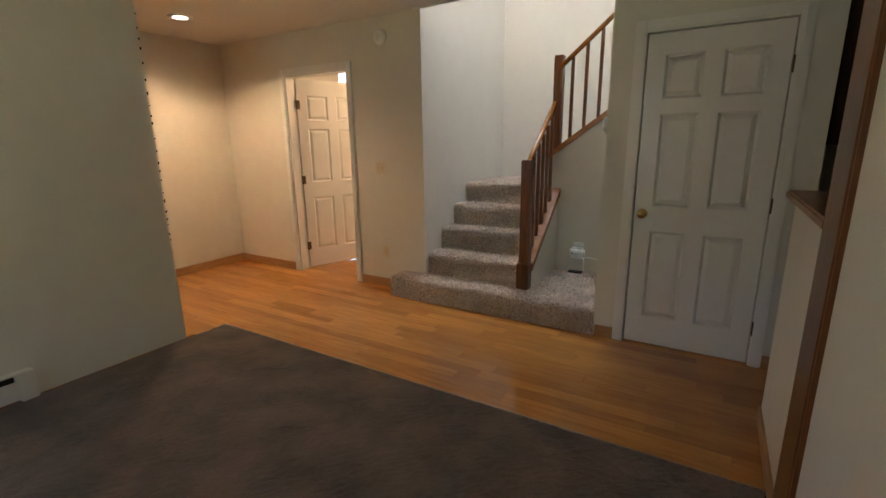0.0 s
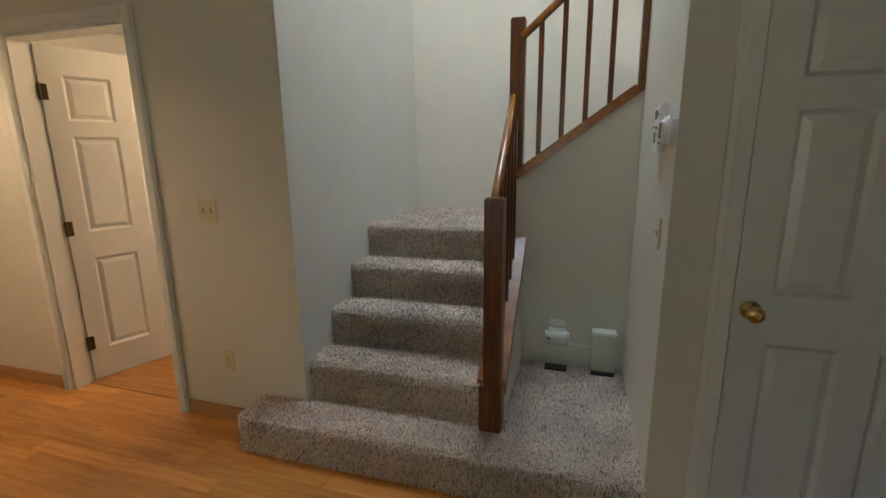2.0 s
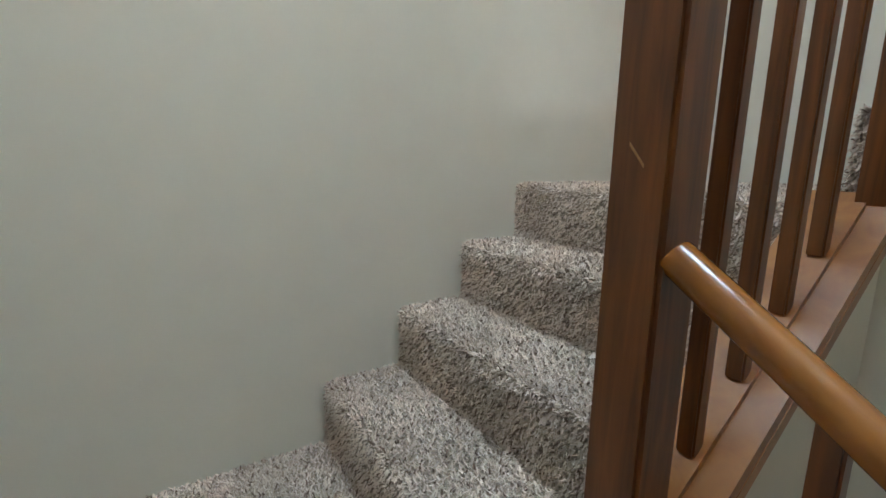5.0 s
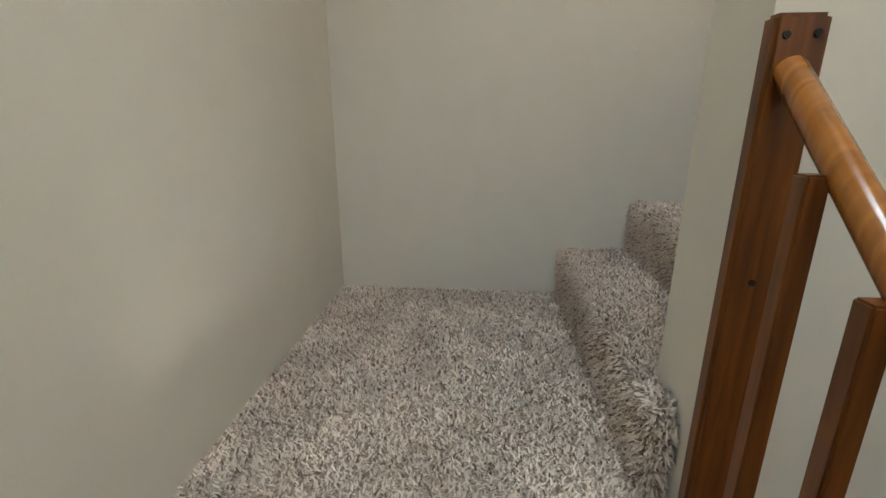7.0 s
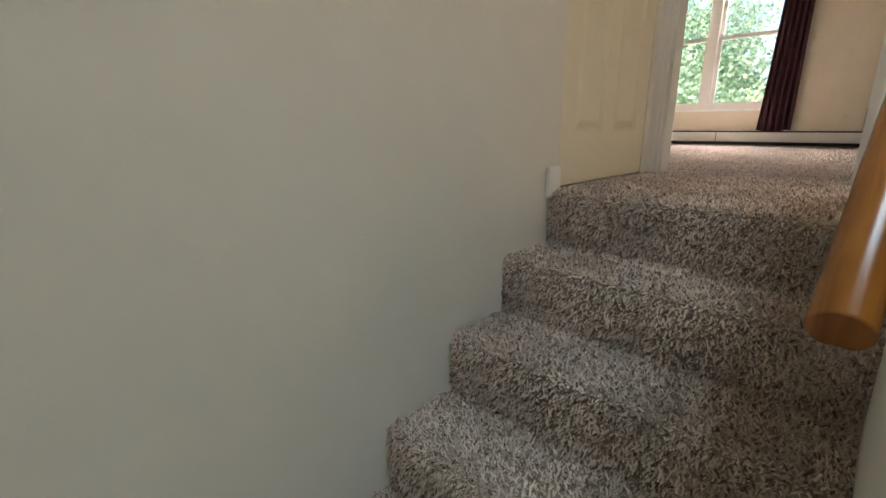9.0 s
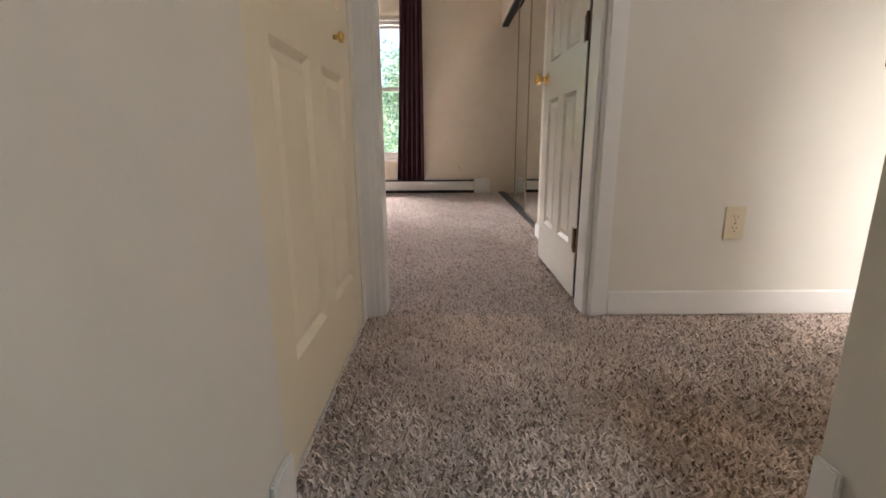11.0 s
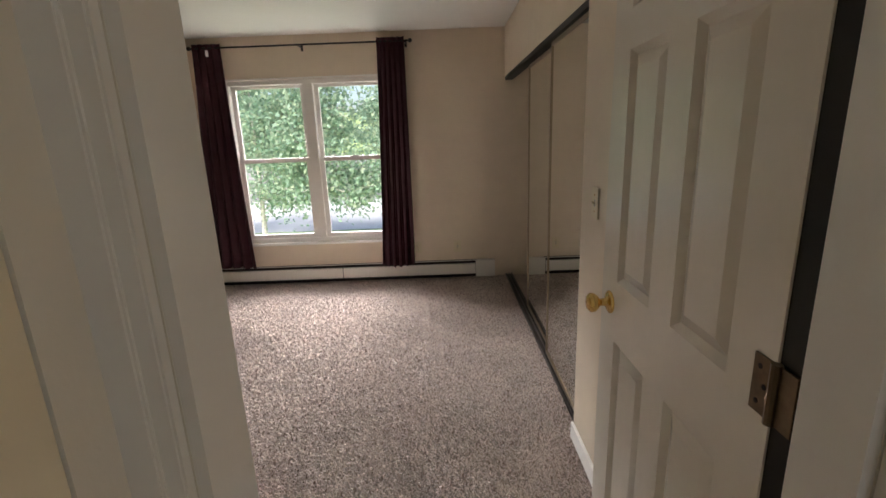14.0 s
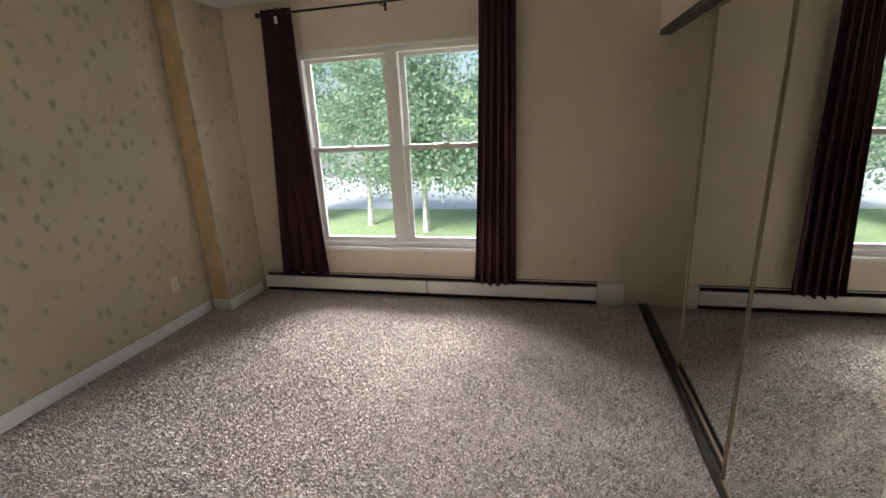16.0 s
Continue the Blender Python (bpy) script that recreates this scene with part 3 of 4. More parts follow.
bar(bm, (0.935, 0.884, 1.226), (XA, 0.884, 1.226 + 0.715 * S2), 0.016, 0.028)
box(bm, 0.937, 0.951, 0.753, 0.884, 1.222, 1.249)
part("edge_trim", bm, CAPW, bal2)
bm = bmesh.new()
bar(bm, (1.045, 0.815, 1.356), (XA - 0.04, 0.815, 1.356 + 0.565 * S2), 0.045, 0.014)
part("fillet", bm, CAPW, bal2)
handrail(bal2, (1.025, 0.80, 2.045), (1.62, 0.785, 2.548), 0.0195)
newel(bal2, 1.633, 0.778, 1.765, 2.615, 0.032, "end_post", deep=0.070)
for k in range(4):
    x = 1.126 + k * 0.121
    baluster(bal2, x, 0.815, 1.277 + (x - 0.925) * S2, 2.034 + (x - 1.025) * 0.845)
for y, z in ((0.798, 2.588), (0.760, 2.590), (0.778, 2.25)):
    bm = bmesh.new()
    tube(bm, (1.6145, y, z), (1.6185, y, z), 0.005, 10)
    part("bolt_hole", bm, DARK, bal2)

rail3 = thing("guard_cap_rail", pose(0, 0, 0), "orange-brown wooden wall cap with a round handrail", "handrail")
bm = bmesh.new()
bar(bm, (1.74, 0.815, 2.765), (1.74, -0.262, 2.765 + 1.077 * SLOPE3), 0.215, 0.045)
soften(bm, 0.006)
part("sloping_cap", bm, CAPW, rail3)
bm = bmesh.new()
bar(bm, (1.74, 0.785, 2.833), (1.74, -0.25, 2.833 + 1.035 * SLOPE3), 0.20, 0.012)
soften(bm, 0.003)
part("cap_board", bm, CAPW, rail3)
handrail(rail3, (1.892, 0.735, 2.80), (1.864, -0.155, 3.405), 0.027)
bm = bmesh.new()
tube(bm, (1.866, -0.148, 3.400), (1.831, -0.148, 3.400), 0.027, 18)
part("rail_return", bm, RAIL, rail3, smooth=True)
bm = bmesh.new()
box(bm, 1.831, 1.88, 0.43, 0.47, 2.935, 2.965)
soften(bm, 0.004)
part("spacer", bm, RAIL, rail3)


# ---------------- doors ----------------
def panel_door(name, m, w, h, label, mat=DOOR, columns=2, t=0.036, knob_at=None, knob_z=0.92, rows=None, group="", knob_small=False, hinge_side=None):
    """A moulded panel door standing in the local xz plane, hinge edge at x = 0, faces at y = +-t/2."""
    root = thing(name, m, label, "door", group)
    stile = 0.105 if columns == 2 else 0.07
    mid = 0.10
    rows = rows or [(0.20, 0.80), (0.97, 1.55), (1.64, 1.90)]
    cols = [(stile, w / 2 - mid / 2), (w / 2 + mid / 2, w - stile)] if columns == 2 else [(stile, w - stile)]
    bm = bmesh.new()
    xs = sorted({0, w, *[c for p in cols for c in p]})
    zs = sorted({0, h, *[r for p in rows for r in p]})
    for i in range(len(xs) - 1):
        for j in range(len(zs) - 1):
            hole = (xs[i], xs[i + 1]) in cols and (zs[j], zs[j + 1]) in rows
            d = 0.005 if hole else t / 2
            box(bm, xs[i], xs[i + 1], -d, d, zs[j], zs[j + 1])
    bmesh.ops.remove_doubles(bm, verts=bm.verts, dist=0.0005)
    part("door_leaf", bm, mat, root)
    for c in cols:
        for r in rows:
            bm = bmesh.new()
            for s in (-1, 1):
                a, b2 = 0.017, 0.042
                lo = [(c[0] + a, r[0] + a), (c[1] - a, r[0] + a), (c[1] - a, r[1] - a), (c[0] + a, r[1] - a)]
                hi = [(c[0] + b2, r[0] + b2), (c[1] - b2, r[0] + b2), (c[1] - b2, r[1] - b2), (c[0] + b2, r[1] - b2)]
                vl = [bm.verts.new((x, s * 0.0055, z)) for x, z in lo]
                vh = [bm.verts.new((x, s * (t / 2 - 0.003), z)) for x, z in hi]
                for i in range(4):
                    j = (i + 1) % 4
                    bm.faces.new((vl[i], vl[j], vh[j], vh[i]))
                bm.faces.new(vh)
                bm.faces.new(vl[::-1])
                # moulded edge round the panel
                e0, e1 = 0.0, 0.015
                fo = [(c[0] - e0, r[0] - e0), (c[1] + e0, r[0] - e0), (c[1] + e0, r[1] + e0), (c[0] - e0, r[1] + e0)]
                fi = [(c[0] + e1, r[0] + e1), (c[1] - e1, r[0] + e1), (c[1] - e1, r[1] - e1), (c[0] + e1, r[1] - e1)]
                vo = [bm.verts.new((x, s * (t / 2 - 0.0005), z)) for x, z in fo]
                vi = [bm.verts.new((x, s * 0.0052, z)) for x, z in fi]
                for i in range(4):
                    j = (i + 1) % 4
                    bm.faces.new((vo[i], vo[j], vi[j], vi[i]))
            part("panel", bm, mat, root)
    if knob_at is not None:
        bm = bmesh.new()
        for s in (-1, 1):
            mm = Matrix.Translation((knob_at, s * t / 2, knob_z)) @ Matrix.Rotation(radians(-90 * s), 4, "X")
            if knob_small:
                lathe(bm, [(0.006, 0), (0.006, 0.012), (0.014, 0.016), (0.015, 0.024), (0.008, 0.028)], mm)
            else:
                lathe(bm, [(0.032, 0), (0.032, 0.004), (0.024, 0.009), (0.011, 0.013), (0.010, 0.030), (0.020, 0.036), (0.027, 0.046), (0.027, 0.056), (0.020, 0.063), (0.008, 0.065)], mm)
            if knob_small:
                break
        part("door_knob", bm, BRASS, root, "polished brass knob", smooth=True)
    for z in (hinge_side or ()):
        bm = bmesh.new()
        box(bm, -0.012, 0.030, -t / 2 - 0.003, -t / 2, z - 0.045, z + 0.045)
        tube(bm, (-0.006, -t / 2 - 0.006, z - 0.047), (-0.006, -t / 2 - 0.006, z + 0.047), 0.006, 10)
        part("hinge", bm, BRONZE, root, "worn dark metal hinge")
    return root


def door_casing(name, axis, a, b, face, out, z0, h, w=0.06, mat=TRIM, depth=0.018, jamb=T, sides=(True, True), label="white painted door casing", lining=0.015):
    """Casing round an opening from a to b along an axis; face is the wall's plane, out is +1 or -1."""
    root = thing(name, pose(0, 0, 0), label, "door frame")
    root["kind"] = "structure"
    pieces = []
    lo, hi = sorted((face, face + out * depth))
    if sides[0]:
        pieces.append(("casing_side", a - w, a, z0, z0 + h + w))
    if sides[1]:
        pieces.append(("casing_side", b, b + w, z0, z0 + h + w))
    pieces.append(("casing_head", a, b, z0 + h, z0 + h + w))
    for nm, p, q, s, e in pieces:
        bm = bmesh.new()
        mid_lo, mid_hi = (face + out * (depth - 0.006), face + out * (depth + 0.006))
        m0, m1 = sorted((mid_lo, mid_hi))
        if axis == "x":
            box(bm, p, q, lo, hi, s, e)
            box(bm, p + 0.3 * (q - p), q - 0.12 * (q - p), m0, m1, s, e) if nm == "casing_side" else box(bm, p, q, m0, m1, s + 0.012, e - 0.018)
        else:
            box(bm, lo, hi, p, q, s, e)
            box(bm, m0, m1, p + 0.12 * (q - p), q - 0.3 * (q - p), s, e) if nm == "casing_side" else box(bm, m0, m1, p, q, s + 0.012, e - 0.018)
        soften(bm, 0.003)
        part(nm, bm, mat, root)
    # jamb lining
    j0, j1 = sorted((face, face - out * jamb))
    bm = bmesh.new()
    for p, q, s, e in ((a, a + lining, z0, z0 + h), (b - lining, b, z0, z0 + h), (a + lining, b - lining, z0 + h - lining, z0 + h)):
        if axis == "x":
            box(bm, p, q, j0 + 0.001, j1 - 0.001, s, e)
        else:
            box(bm, j0 + 0.001, j1 - 0.001, p, q, s, e)
    part("jamb", bm, mat, root)
    return root


# closet door under the upper flight
panel_door("closet_door", pose(2.603, YC + 0.02, 0.012, 0, 0, 180), 0.736, 2.026, "closed white six-panel closet door with a brass knob", knob_at=0.685, knob_z=0.915, hinge_side=())
door_casing("closet_door_frame", "x", 1.86, 2.61, YC, -1, 0, 2.045, w=0.07, lining=0.001)
ct = thing("closet_door_hinges", pose(0, 0, 0), "small dark hinges on the closet door frame", "hinge")
for z in (0.25, 1.02, 1.80):
    bm = bmesh.new()
    tube(bm, (2.612, YC - 0.012, z - 0.045), (2.612, YC - 0.012, z + 0.045), 0.007, 10)
    part("hinge", bm, BRONZE, ct, smooth=True)
# hall door, standing open into the side room
panel_door("hall_door", pose(-1.638, 0.12, 0.012, 0, 0, 69), 0.80, 2.06, "open white six-panel hall door", knob_at=0.74, hinge_side=(0.25, 1.0, 1.80))
door_casing("hall_door_frame", "x", -1.65, -0.79, 0.0, -1, 0, 2.09, w=0.065)
# bedroom door, open against the closet wall
bd = panel_door("bedroom_door", pose(1.968, -1.272, F + 0.012, 0, 0, -90), 0.685, 2.01, "open white six-panel bedroom door with a brass knob", DOOR2, knob_at=0.62, knob_z=0.90)
door_casing("bedroom_door_frame", "x", 1.975, 2.725, -1.126, 1, F, 2.045, w=0.068, jamb=0.10)
for z in (0.235, 0.998, 1.80):
    bm = bmesh.new()
    box(bm, 0.002, 0.040, 0.018, 0.0215, z - 0.045, z + 0.045)
    box(bm, -0.043, -0.012, 0.018, 0.0215, z - 0.045, z + 0.045)
    tube(bm, (-0.005, 0.022, z - 0.047), (-0.005, 0.022, z + 0.047), 0.008, 10)
    hinge = part("hinge", bm, BRONZE, bd, "worn brown hinge")
    for dz in (-0.028, 0.0, 0.028):
        bm = bmesh.new()
        tube(bm, (0.026 if dz else 0.014, 0.021, z + dz), (0.026 if dz else 0.014, 0.0222, z + dz), 0.0042, 10)
        part("screw", bm, DARK, hinge)
# black strip fills the open hinge gap, painting in its shade
bm = bmesh.new()
box(bm, -0.044, -0.001, -0.016, 0.015, 0.0, 2.0)
part("edge_gap_shade", bm, DARK, bd)
# linen closet door in the upper hall
panel_door("linen_door", pose(XE + 0.022, -0.268, F + 0.006, 0, 0, -90), 0.776, 2.03, "closed cream six-panel linen closet door with a small brass knob", BIFOLD, knob_at=0.582, knob_z=0.89, knob_small=True)
solid("wall_linen_back", [(XE + T, XE + 0.6, -1.12, -0.2, F, CB)], PAINT, "plain wall behind the folding door", "wall")


# ---------------- baseboards and trim ----------------
def baseboard(name, boxes, mat, label):
    return solid(name, boxes, mat, label, "baseboard", bevel=0.004)


baseboard("baseboard_hall", [(XW, -1.717, -0.013, -0.001, 0, 0.085), (-0.723, -0.21, -0.013, -0.001, 0, 0.085), (XW + 0.001, XW + 0.013, YF, -0.014, 0, 0.085)], OAK, "orange oak baseboard in the hall")
baseboard("baseboard_closet", [(XA + 0.012, 1.788, YC - 0.013, YC - 0.001, 0, 0.085), (2.682, XE, YC - 0.013, YC - 0.001, 0, 0.085)], OAK, "orange oak baseboard beside the closet")
baseboard("baseboard_half_wall", [(2.627, 2.639, -1.73, -0.85, 0, 0.085)], OAK, "orange oak baseboard on the half wall")
baseboard("baseboard_upper_hall", [(-T, 1.905, -1.125, -1.112, F, F + 0.09)], TRIM, "white baseboard in the upper hall")
baseboard("baseboard_stair_head", [(XE - 0.014, XE - 0.001, -0.262, -0.175, F - 0.03, F + 0.085)], TRIM, "short white baseboard end at the stair head")
baseboard("baseboard_guard", [(XG + 0.001, XG + 0.014, -0.25, -0.195, F - 0.03, F + 0.085)], TRIM, "short white baseboard end on the guard wall")
baseboard("baseboard_bedroom", [(5.166, 5.179, -4.572, -1.25, F, F + 0.085), (4.991, 5.004, -5.0, -4.59, F, F + 0.085), (4.991, 5.166, -4.59, -4.573, F, F + 0.085)], TRIM, "white bedroom baseboard")
baseboard("baseboard_bedroom_west", [(1.881, 1.894, -2.53, -1.25, F, F + 0.085)], TRIM, "white baseboard behind the open door")

ledge = thing("half_wall_ledge", pose(0, 0, 0), "wooden ledge and post on the half wall", "ledge")
bm = bmesh.new()
box(bm, 2.60, 2.80, -1.73, -0.83, 1.14, 1.178)
soften(bm, 0.008)
part("ledge_board", bm, CAPW, ledge)
bm = bmesh.new()
box(bm, 2.60, 2.79, -1.93, -1.731, 0.0, CZ)
soften(bm, 0.006)
part("post", bm, STAIN, ledge, "dark-stained wooden post")


# header beam over the opening between living room and hall
beam = thing("header_beam", pose(0, 0, 2.41), "dark-stained wooden beam over the wide opening", "beam")
bm = bmesh.new()
box(bm, -1.10, 2.79, -1.93, -1.735, 0.0, CZ - 2.41 + 0.01)
soften(bm, 0.005)
part("beam_board", bm, STAIN, beam)


def kitchen_cabinet(name, x, w, y0, y1, z0, z1, label, toe=0.0):
    """A framed wooden cabinet unit with a flat recessed door and a small knob, facing -y."""
    root = thing(name, pose(x, y1, z0), label, "cabinet", "kitchen cabinets")
    d, h = y1 - y0, z1 - z0
    bm = bmesh.new()
    box(bm, 0.001, w - 0.001, -d, 0.0, toe, h)
    if toe:
        box(bm, 0.001, w - 0.001, -d + 0.07, -0.01, 0.0, toe)
    part("body", bm, CABINET, root)
    bm = bmesh.new()
    a, b, r = 0.02, w - 0.02, 0.055
    lo, hi = toe + 0.02, h - 0.02
    for q in ((a, a + r, lo, hi), (b - r, b, lo, hi), (a + r, b - r, lo, lo + r), (a + r, b - r, hi - r, hi)):
        box(bm, q[0], q[1], -d - 0.02, -d - 0.001, q[2], q[3])
    box(bm, a + r, b - r, -d - 0.012, -d - 0.001, lo + r, hi - r)
    cab_door = part("door", bm, CABINET, root)
    bm = bmesh.new()
    lathe(bm, [(0.007, 0.0), (0.007, 0.012), (0.014, 0.018), (0.012, 0.026), (0.004, 0.028)], Matrix.Translation((b - 0.03, -d - 0.02, lo + 0.1 if not toe else hi - 0.1)) @ Matrix.Rotation(radians(90), 4, "X"), 14)
    part("knob", bm, BRONZE, cab_door, smooth=True)
    return root


for k in range(3):
    kitchen_cabinet("base_cabinet", 2.815 + k * 0.5, 0.5, -0.22, 0.335, 0.0, 0.87, "dark brown wooden kitchen base cabinet", 0.09)
    kitchen_cabinet("wall_cabinet", 2.815 + k * 0.5, 0.5, 0.02, 0.335, 1.36, 2.2, "dark brown wooden cabinet hung on the kitchen wall")
solid("worktop", [(2.815, 4.32, -0.245, 0.337, 0.871, 0.908)], IVORY, "pale laminate kitchen worktop", "worktop", kind="", bevel=0.004)


# ---------------- window, curtains, heater, mirror doors ----------------
def double_hung(x0, x1, parent):
    z0, z1, zm = 3.205, 4.655, 3.965
    y = YF - 0.05
    for nm, a, b, yy in (("lower_sash", z0, zm + 0.02, y), ("upper_sash", zm - 0.02, z1, y - 0.03)):
        bm = bmesh.new()
        w = 0.042
        box(bm, x0, x0 + w, yy - 0.015, yy + 0.015, a, b)
        box(bm, x1 - w, x1, yy - 0.015, yy + 0.015, a, b)
        box(bm, x0 + w, x1 - w, yy - 0.015, yy + 0.015, a, a + w)
        box(bm, x0 + w, x1 - w, yy - 0.015, yy + 0.015, b - w * 0.8, b)
        sash = part(nm, bm, VINYL, parent)
        bm = bmesh.new()
        box(bm, x0 + w, x1 - w, yy - 0.003, yy + 0.003, a + w, b - w * 0.8)
        pane = part("pane", bm, GLASS, sash)
        pane.visible_shadow = False
    bm = bmesh.new()
    box(bm, (x0 + x1) / 2 - 0.03, (x0 + x1) / 2 + 0.03, y + 0.012, y + 0.03, zm + 0.012, zm + 0.028)
    soften(bm, 0.003)
    part("sash_lock", bm, VINYL, parent)


win = thing("window_1", pose(0, 0, 0), "white vinyl twin double-hung window looking on trees", "window")
win["kind"] = "structure"
bm = bmesh.new()
for b in ((2.88, 2.92, YF - 0.12, YF - 0.01, 3.17, 4.69), (4.38, 4.42, YF - 0.12, YF - 0.01, 3.17, 4.69), (2.92, 4.38, YF - 0.12, YF - 0.01, 4.65, 4.69), (2.92, 4.38, YF - 0.12, YF - 0.01, 3.17, 3.21), (3.608, 3.698, YF - 0.12, YF - 0.01, 3.21, 4.65)):
    box(bm, *b)
soften(bm, 0.004)
part("window_frame", bm, VINYL, win)
double_hung(2.92, 3.61, win)
double_hung(3.696, 4.38, win)
bm = bmesh.new()
box(bm, 2.86, 4.44, YF - 0.01, YF + 0.03, 3.145, 3.17)
soften(bm, 0.005)
part("window_sill", bm, TRIM, win)
bm = bmesh.new()
box(bm, 2.86, 4.44, YF + 0.001, YF + 0.012, 4.69, 4.705)
part("head_trim", bm, TRIM, win)


def curtain(x_top, x_bot, z_top, z_bot, y, label, folds=5):
    """A hanging cloth with deep folds; x_top and x_bot are its left and right ends."""
    rows_, cols_ = 46, 64
    verts, quads = [], []
    rnd = random.Random(int(x_top[0] * 100))
    ph = [rnd.uniform(0, 6) for _ in range(4)]
    for i in range(rows_ + 1):
        v = i / rows_
        a = x_top[0] + (x_bot[0] - x_top[0]) * v ** 1.3
        b = x_top[1] + (x_bot[1] - x_top[1]) * v ** 1.3
        for j in range(cols_ + 1):
            u = j / cols_
            amp = 0.016 + 0.020 * v
            w = math.sin(u * folds * 2 * math.pi + ph[0] + 0.6 * math.sin(3 * v + ph[1])) + 0.3 * math.sin(u * folds * 4.3 * math.pi + ph[2] + 2 * v)
            hem = 0.008 * math.sin(u * 6 + ph[3]) * (v ** 6)
            verts.append((a + (b - a) * u + 0.008 * math.cos(u * folds * 4 * math.pi + ph[0]), y + amp * w, z_top + (z_bot - z_top) * v + hem))
    for i in range(rows_):
        for j in range(cols_):
            k = i * (cols_ + 1) + j
            quads.append((k, k + 1, k + cols_ + 2, k + cols_ + 1))
    me = bpy.data.meshes.new("curtain")
    me.from_pydata(verts, [], quads)
    me.materials.append(CLOTH)
    for p in me.polygons:
        p.use_smooth = True
    ob = new("curtain", me)
    mod = ob.modifiers.new("thickness", "SOLIDIFY")
    mod.thickness = 0.003
    return tagged(ob, label, "curtain", "pair of curtains")


curtain((4.35, 4.59), (4.30, 4.72), 4.99, 2.95, YF + 0.10, "dark burgundy curtain hanging at one side of the window", 4)
curtain((2.74, 2.97), (2.74, 3.05), 4.99, 2.92, YF + 0.10, "dark burgundy curtain drawn back beside the window", 5)
rod = thing("curtain_rod", pose(0, 0, 0), "thin dark metal curtain rod with ball ends", "curtain rod")
bm = bmesh.new()
tube(bm, (2.69, YF + 0.10, 4.958), (4.62, YF + 0.10, 4.958), 0.008, 12)
part("rod", bm, BLACK, rod, smooth=True)
for x in (2.685, 4.625):
    bm = bmesh.new()
    bmesh.ops.create_uvsphere(bm, u_segments=14, v_segments=10, radius=0.018, matrix=Matrix.Translation((x, YF + 0.10, 4.958)))
    part("finial", bm, BLACK, rod, smooth=True)
for x in (2.73, 3.66, 4.60):
    bm = bmesh.new()
    box(bm, x - 0.006, x + 0.006, YF, YF + 0.108, 4.944, 4.95)
    box(bm, x - 0.01, x + 0.01, YF, YF + 0.004, 4.92, 4.98)
    part("bracket", bm, BLACK, rod)


def heater(name, parent_label, x0, x1, y, z0, h, joins, cap_at, axis="x"):
    root = thing(name, pose(0, 0, 0), parent_label, "heater")
    d = 0.06
    bm = bmesh.new()
    prism(bm, [(y, z0 + 0.02), (y + 0.012, z0 + 0.02), (y + 0.012, z0 + h), (y, z0 + h)], "x", x0, x1)
    part("back_plate", bm, BLACK, root)
    bm = bmesh.new()
    prism(bm, [(y, z0 + h), (y, z0 + h - 0.008), (y + 0.016, z0 + h - 0.010), (y + 0.017, z0 + h - 0.003)], "x", x0, x1)
    part("top_lip", bm, HEATER, root)
    # black core fills the casing, painting in shade behind the slots
    bm = bmesh.new()
    box(bm, min(x0, cap_at), max(x0, cap_at), y + 0.012, y + d - 0.020, z0 + 0.004, z0 + h - 0.030)
    part("slot_shade", bm, BLACK, root)
    edges = [x0] + joins + [cap_at]
    for a, b in zip(edges, edges[1:]):
        bm = bmesh.new()
        prism(bm, [(y + d - 0.006, z0 + 0.045), (y + d, z0 + 0.041), (y + d, z0 + h - 0.032), (y + d - 0.008, z0 + h - 0.026), (y + d - 0.012, z0 + h - 0.029), (y + d - 0.006, z0 + h - 0.036)], "x", *sorted((a + 0.004 * (1 if b > a else -1), b - 0.004 * (1 if b > a else -1))))
        part("front_panel", bm, HEATER, root)
    bm = bmesh.new()
    box(bm, min(x1, cap_at), max(x1, cap_at), y, y + d + 0.004, z0 + 0.006, z0 + h + 0.003)
    soften(bm, 0.006)
    part("end_cap", bm, HEATER, root)
    bm = bmesh.new()
    tube(bm, (min(x0, x1), y + 0.03, z0 + 0.07), (max(x0, x1), y + 0.03, z0 + 0.07), 0.012, 10)
    part("pipe", bm, BLACK, root)
    return root


heater("baseboard_heater", "long white baseboard heater under the window", 4.96, 1.957, YF, F, 0.172, [3.467], 2.145)
# living room heater on the partition
lh = thing("living_heater", pose(-0.98, -2.62, 0.0, 0, 0, 0), "white baseboard heater on the partition wall", "heater")
bm = bmesh.new()
box(bm, 0.001, 0.012, -2.4, 0.0, 0.02, 0.175)
part("back_plate", bm, BLACK, lh)
bm = bmesh.new()
box(bm, 0.05, 0.058, -2.4, -0.08, 0.03, 0.135)
box(bm, 0.0, 0.05, -2.4, -0.08, 0.168, 0.176)
part("front_panel", bm, HEATER, lh)
bm = bmesh.new()
box(bm, 0.0, 0.062, -0.085, 0.0, 0.008, 0.18)
soften(bm, 0.006)
part("end_cap", bm, HEATER, lh)


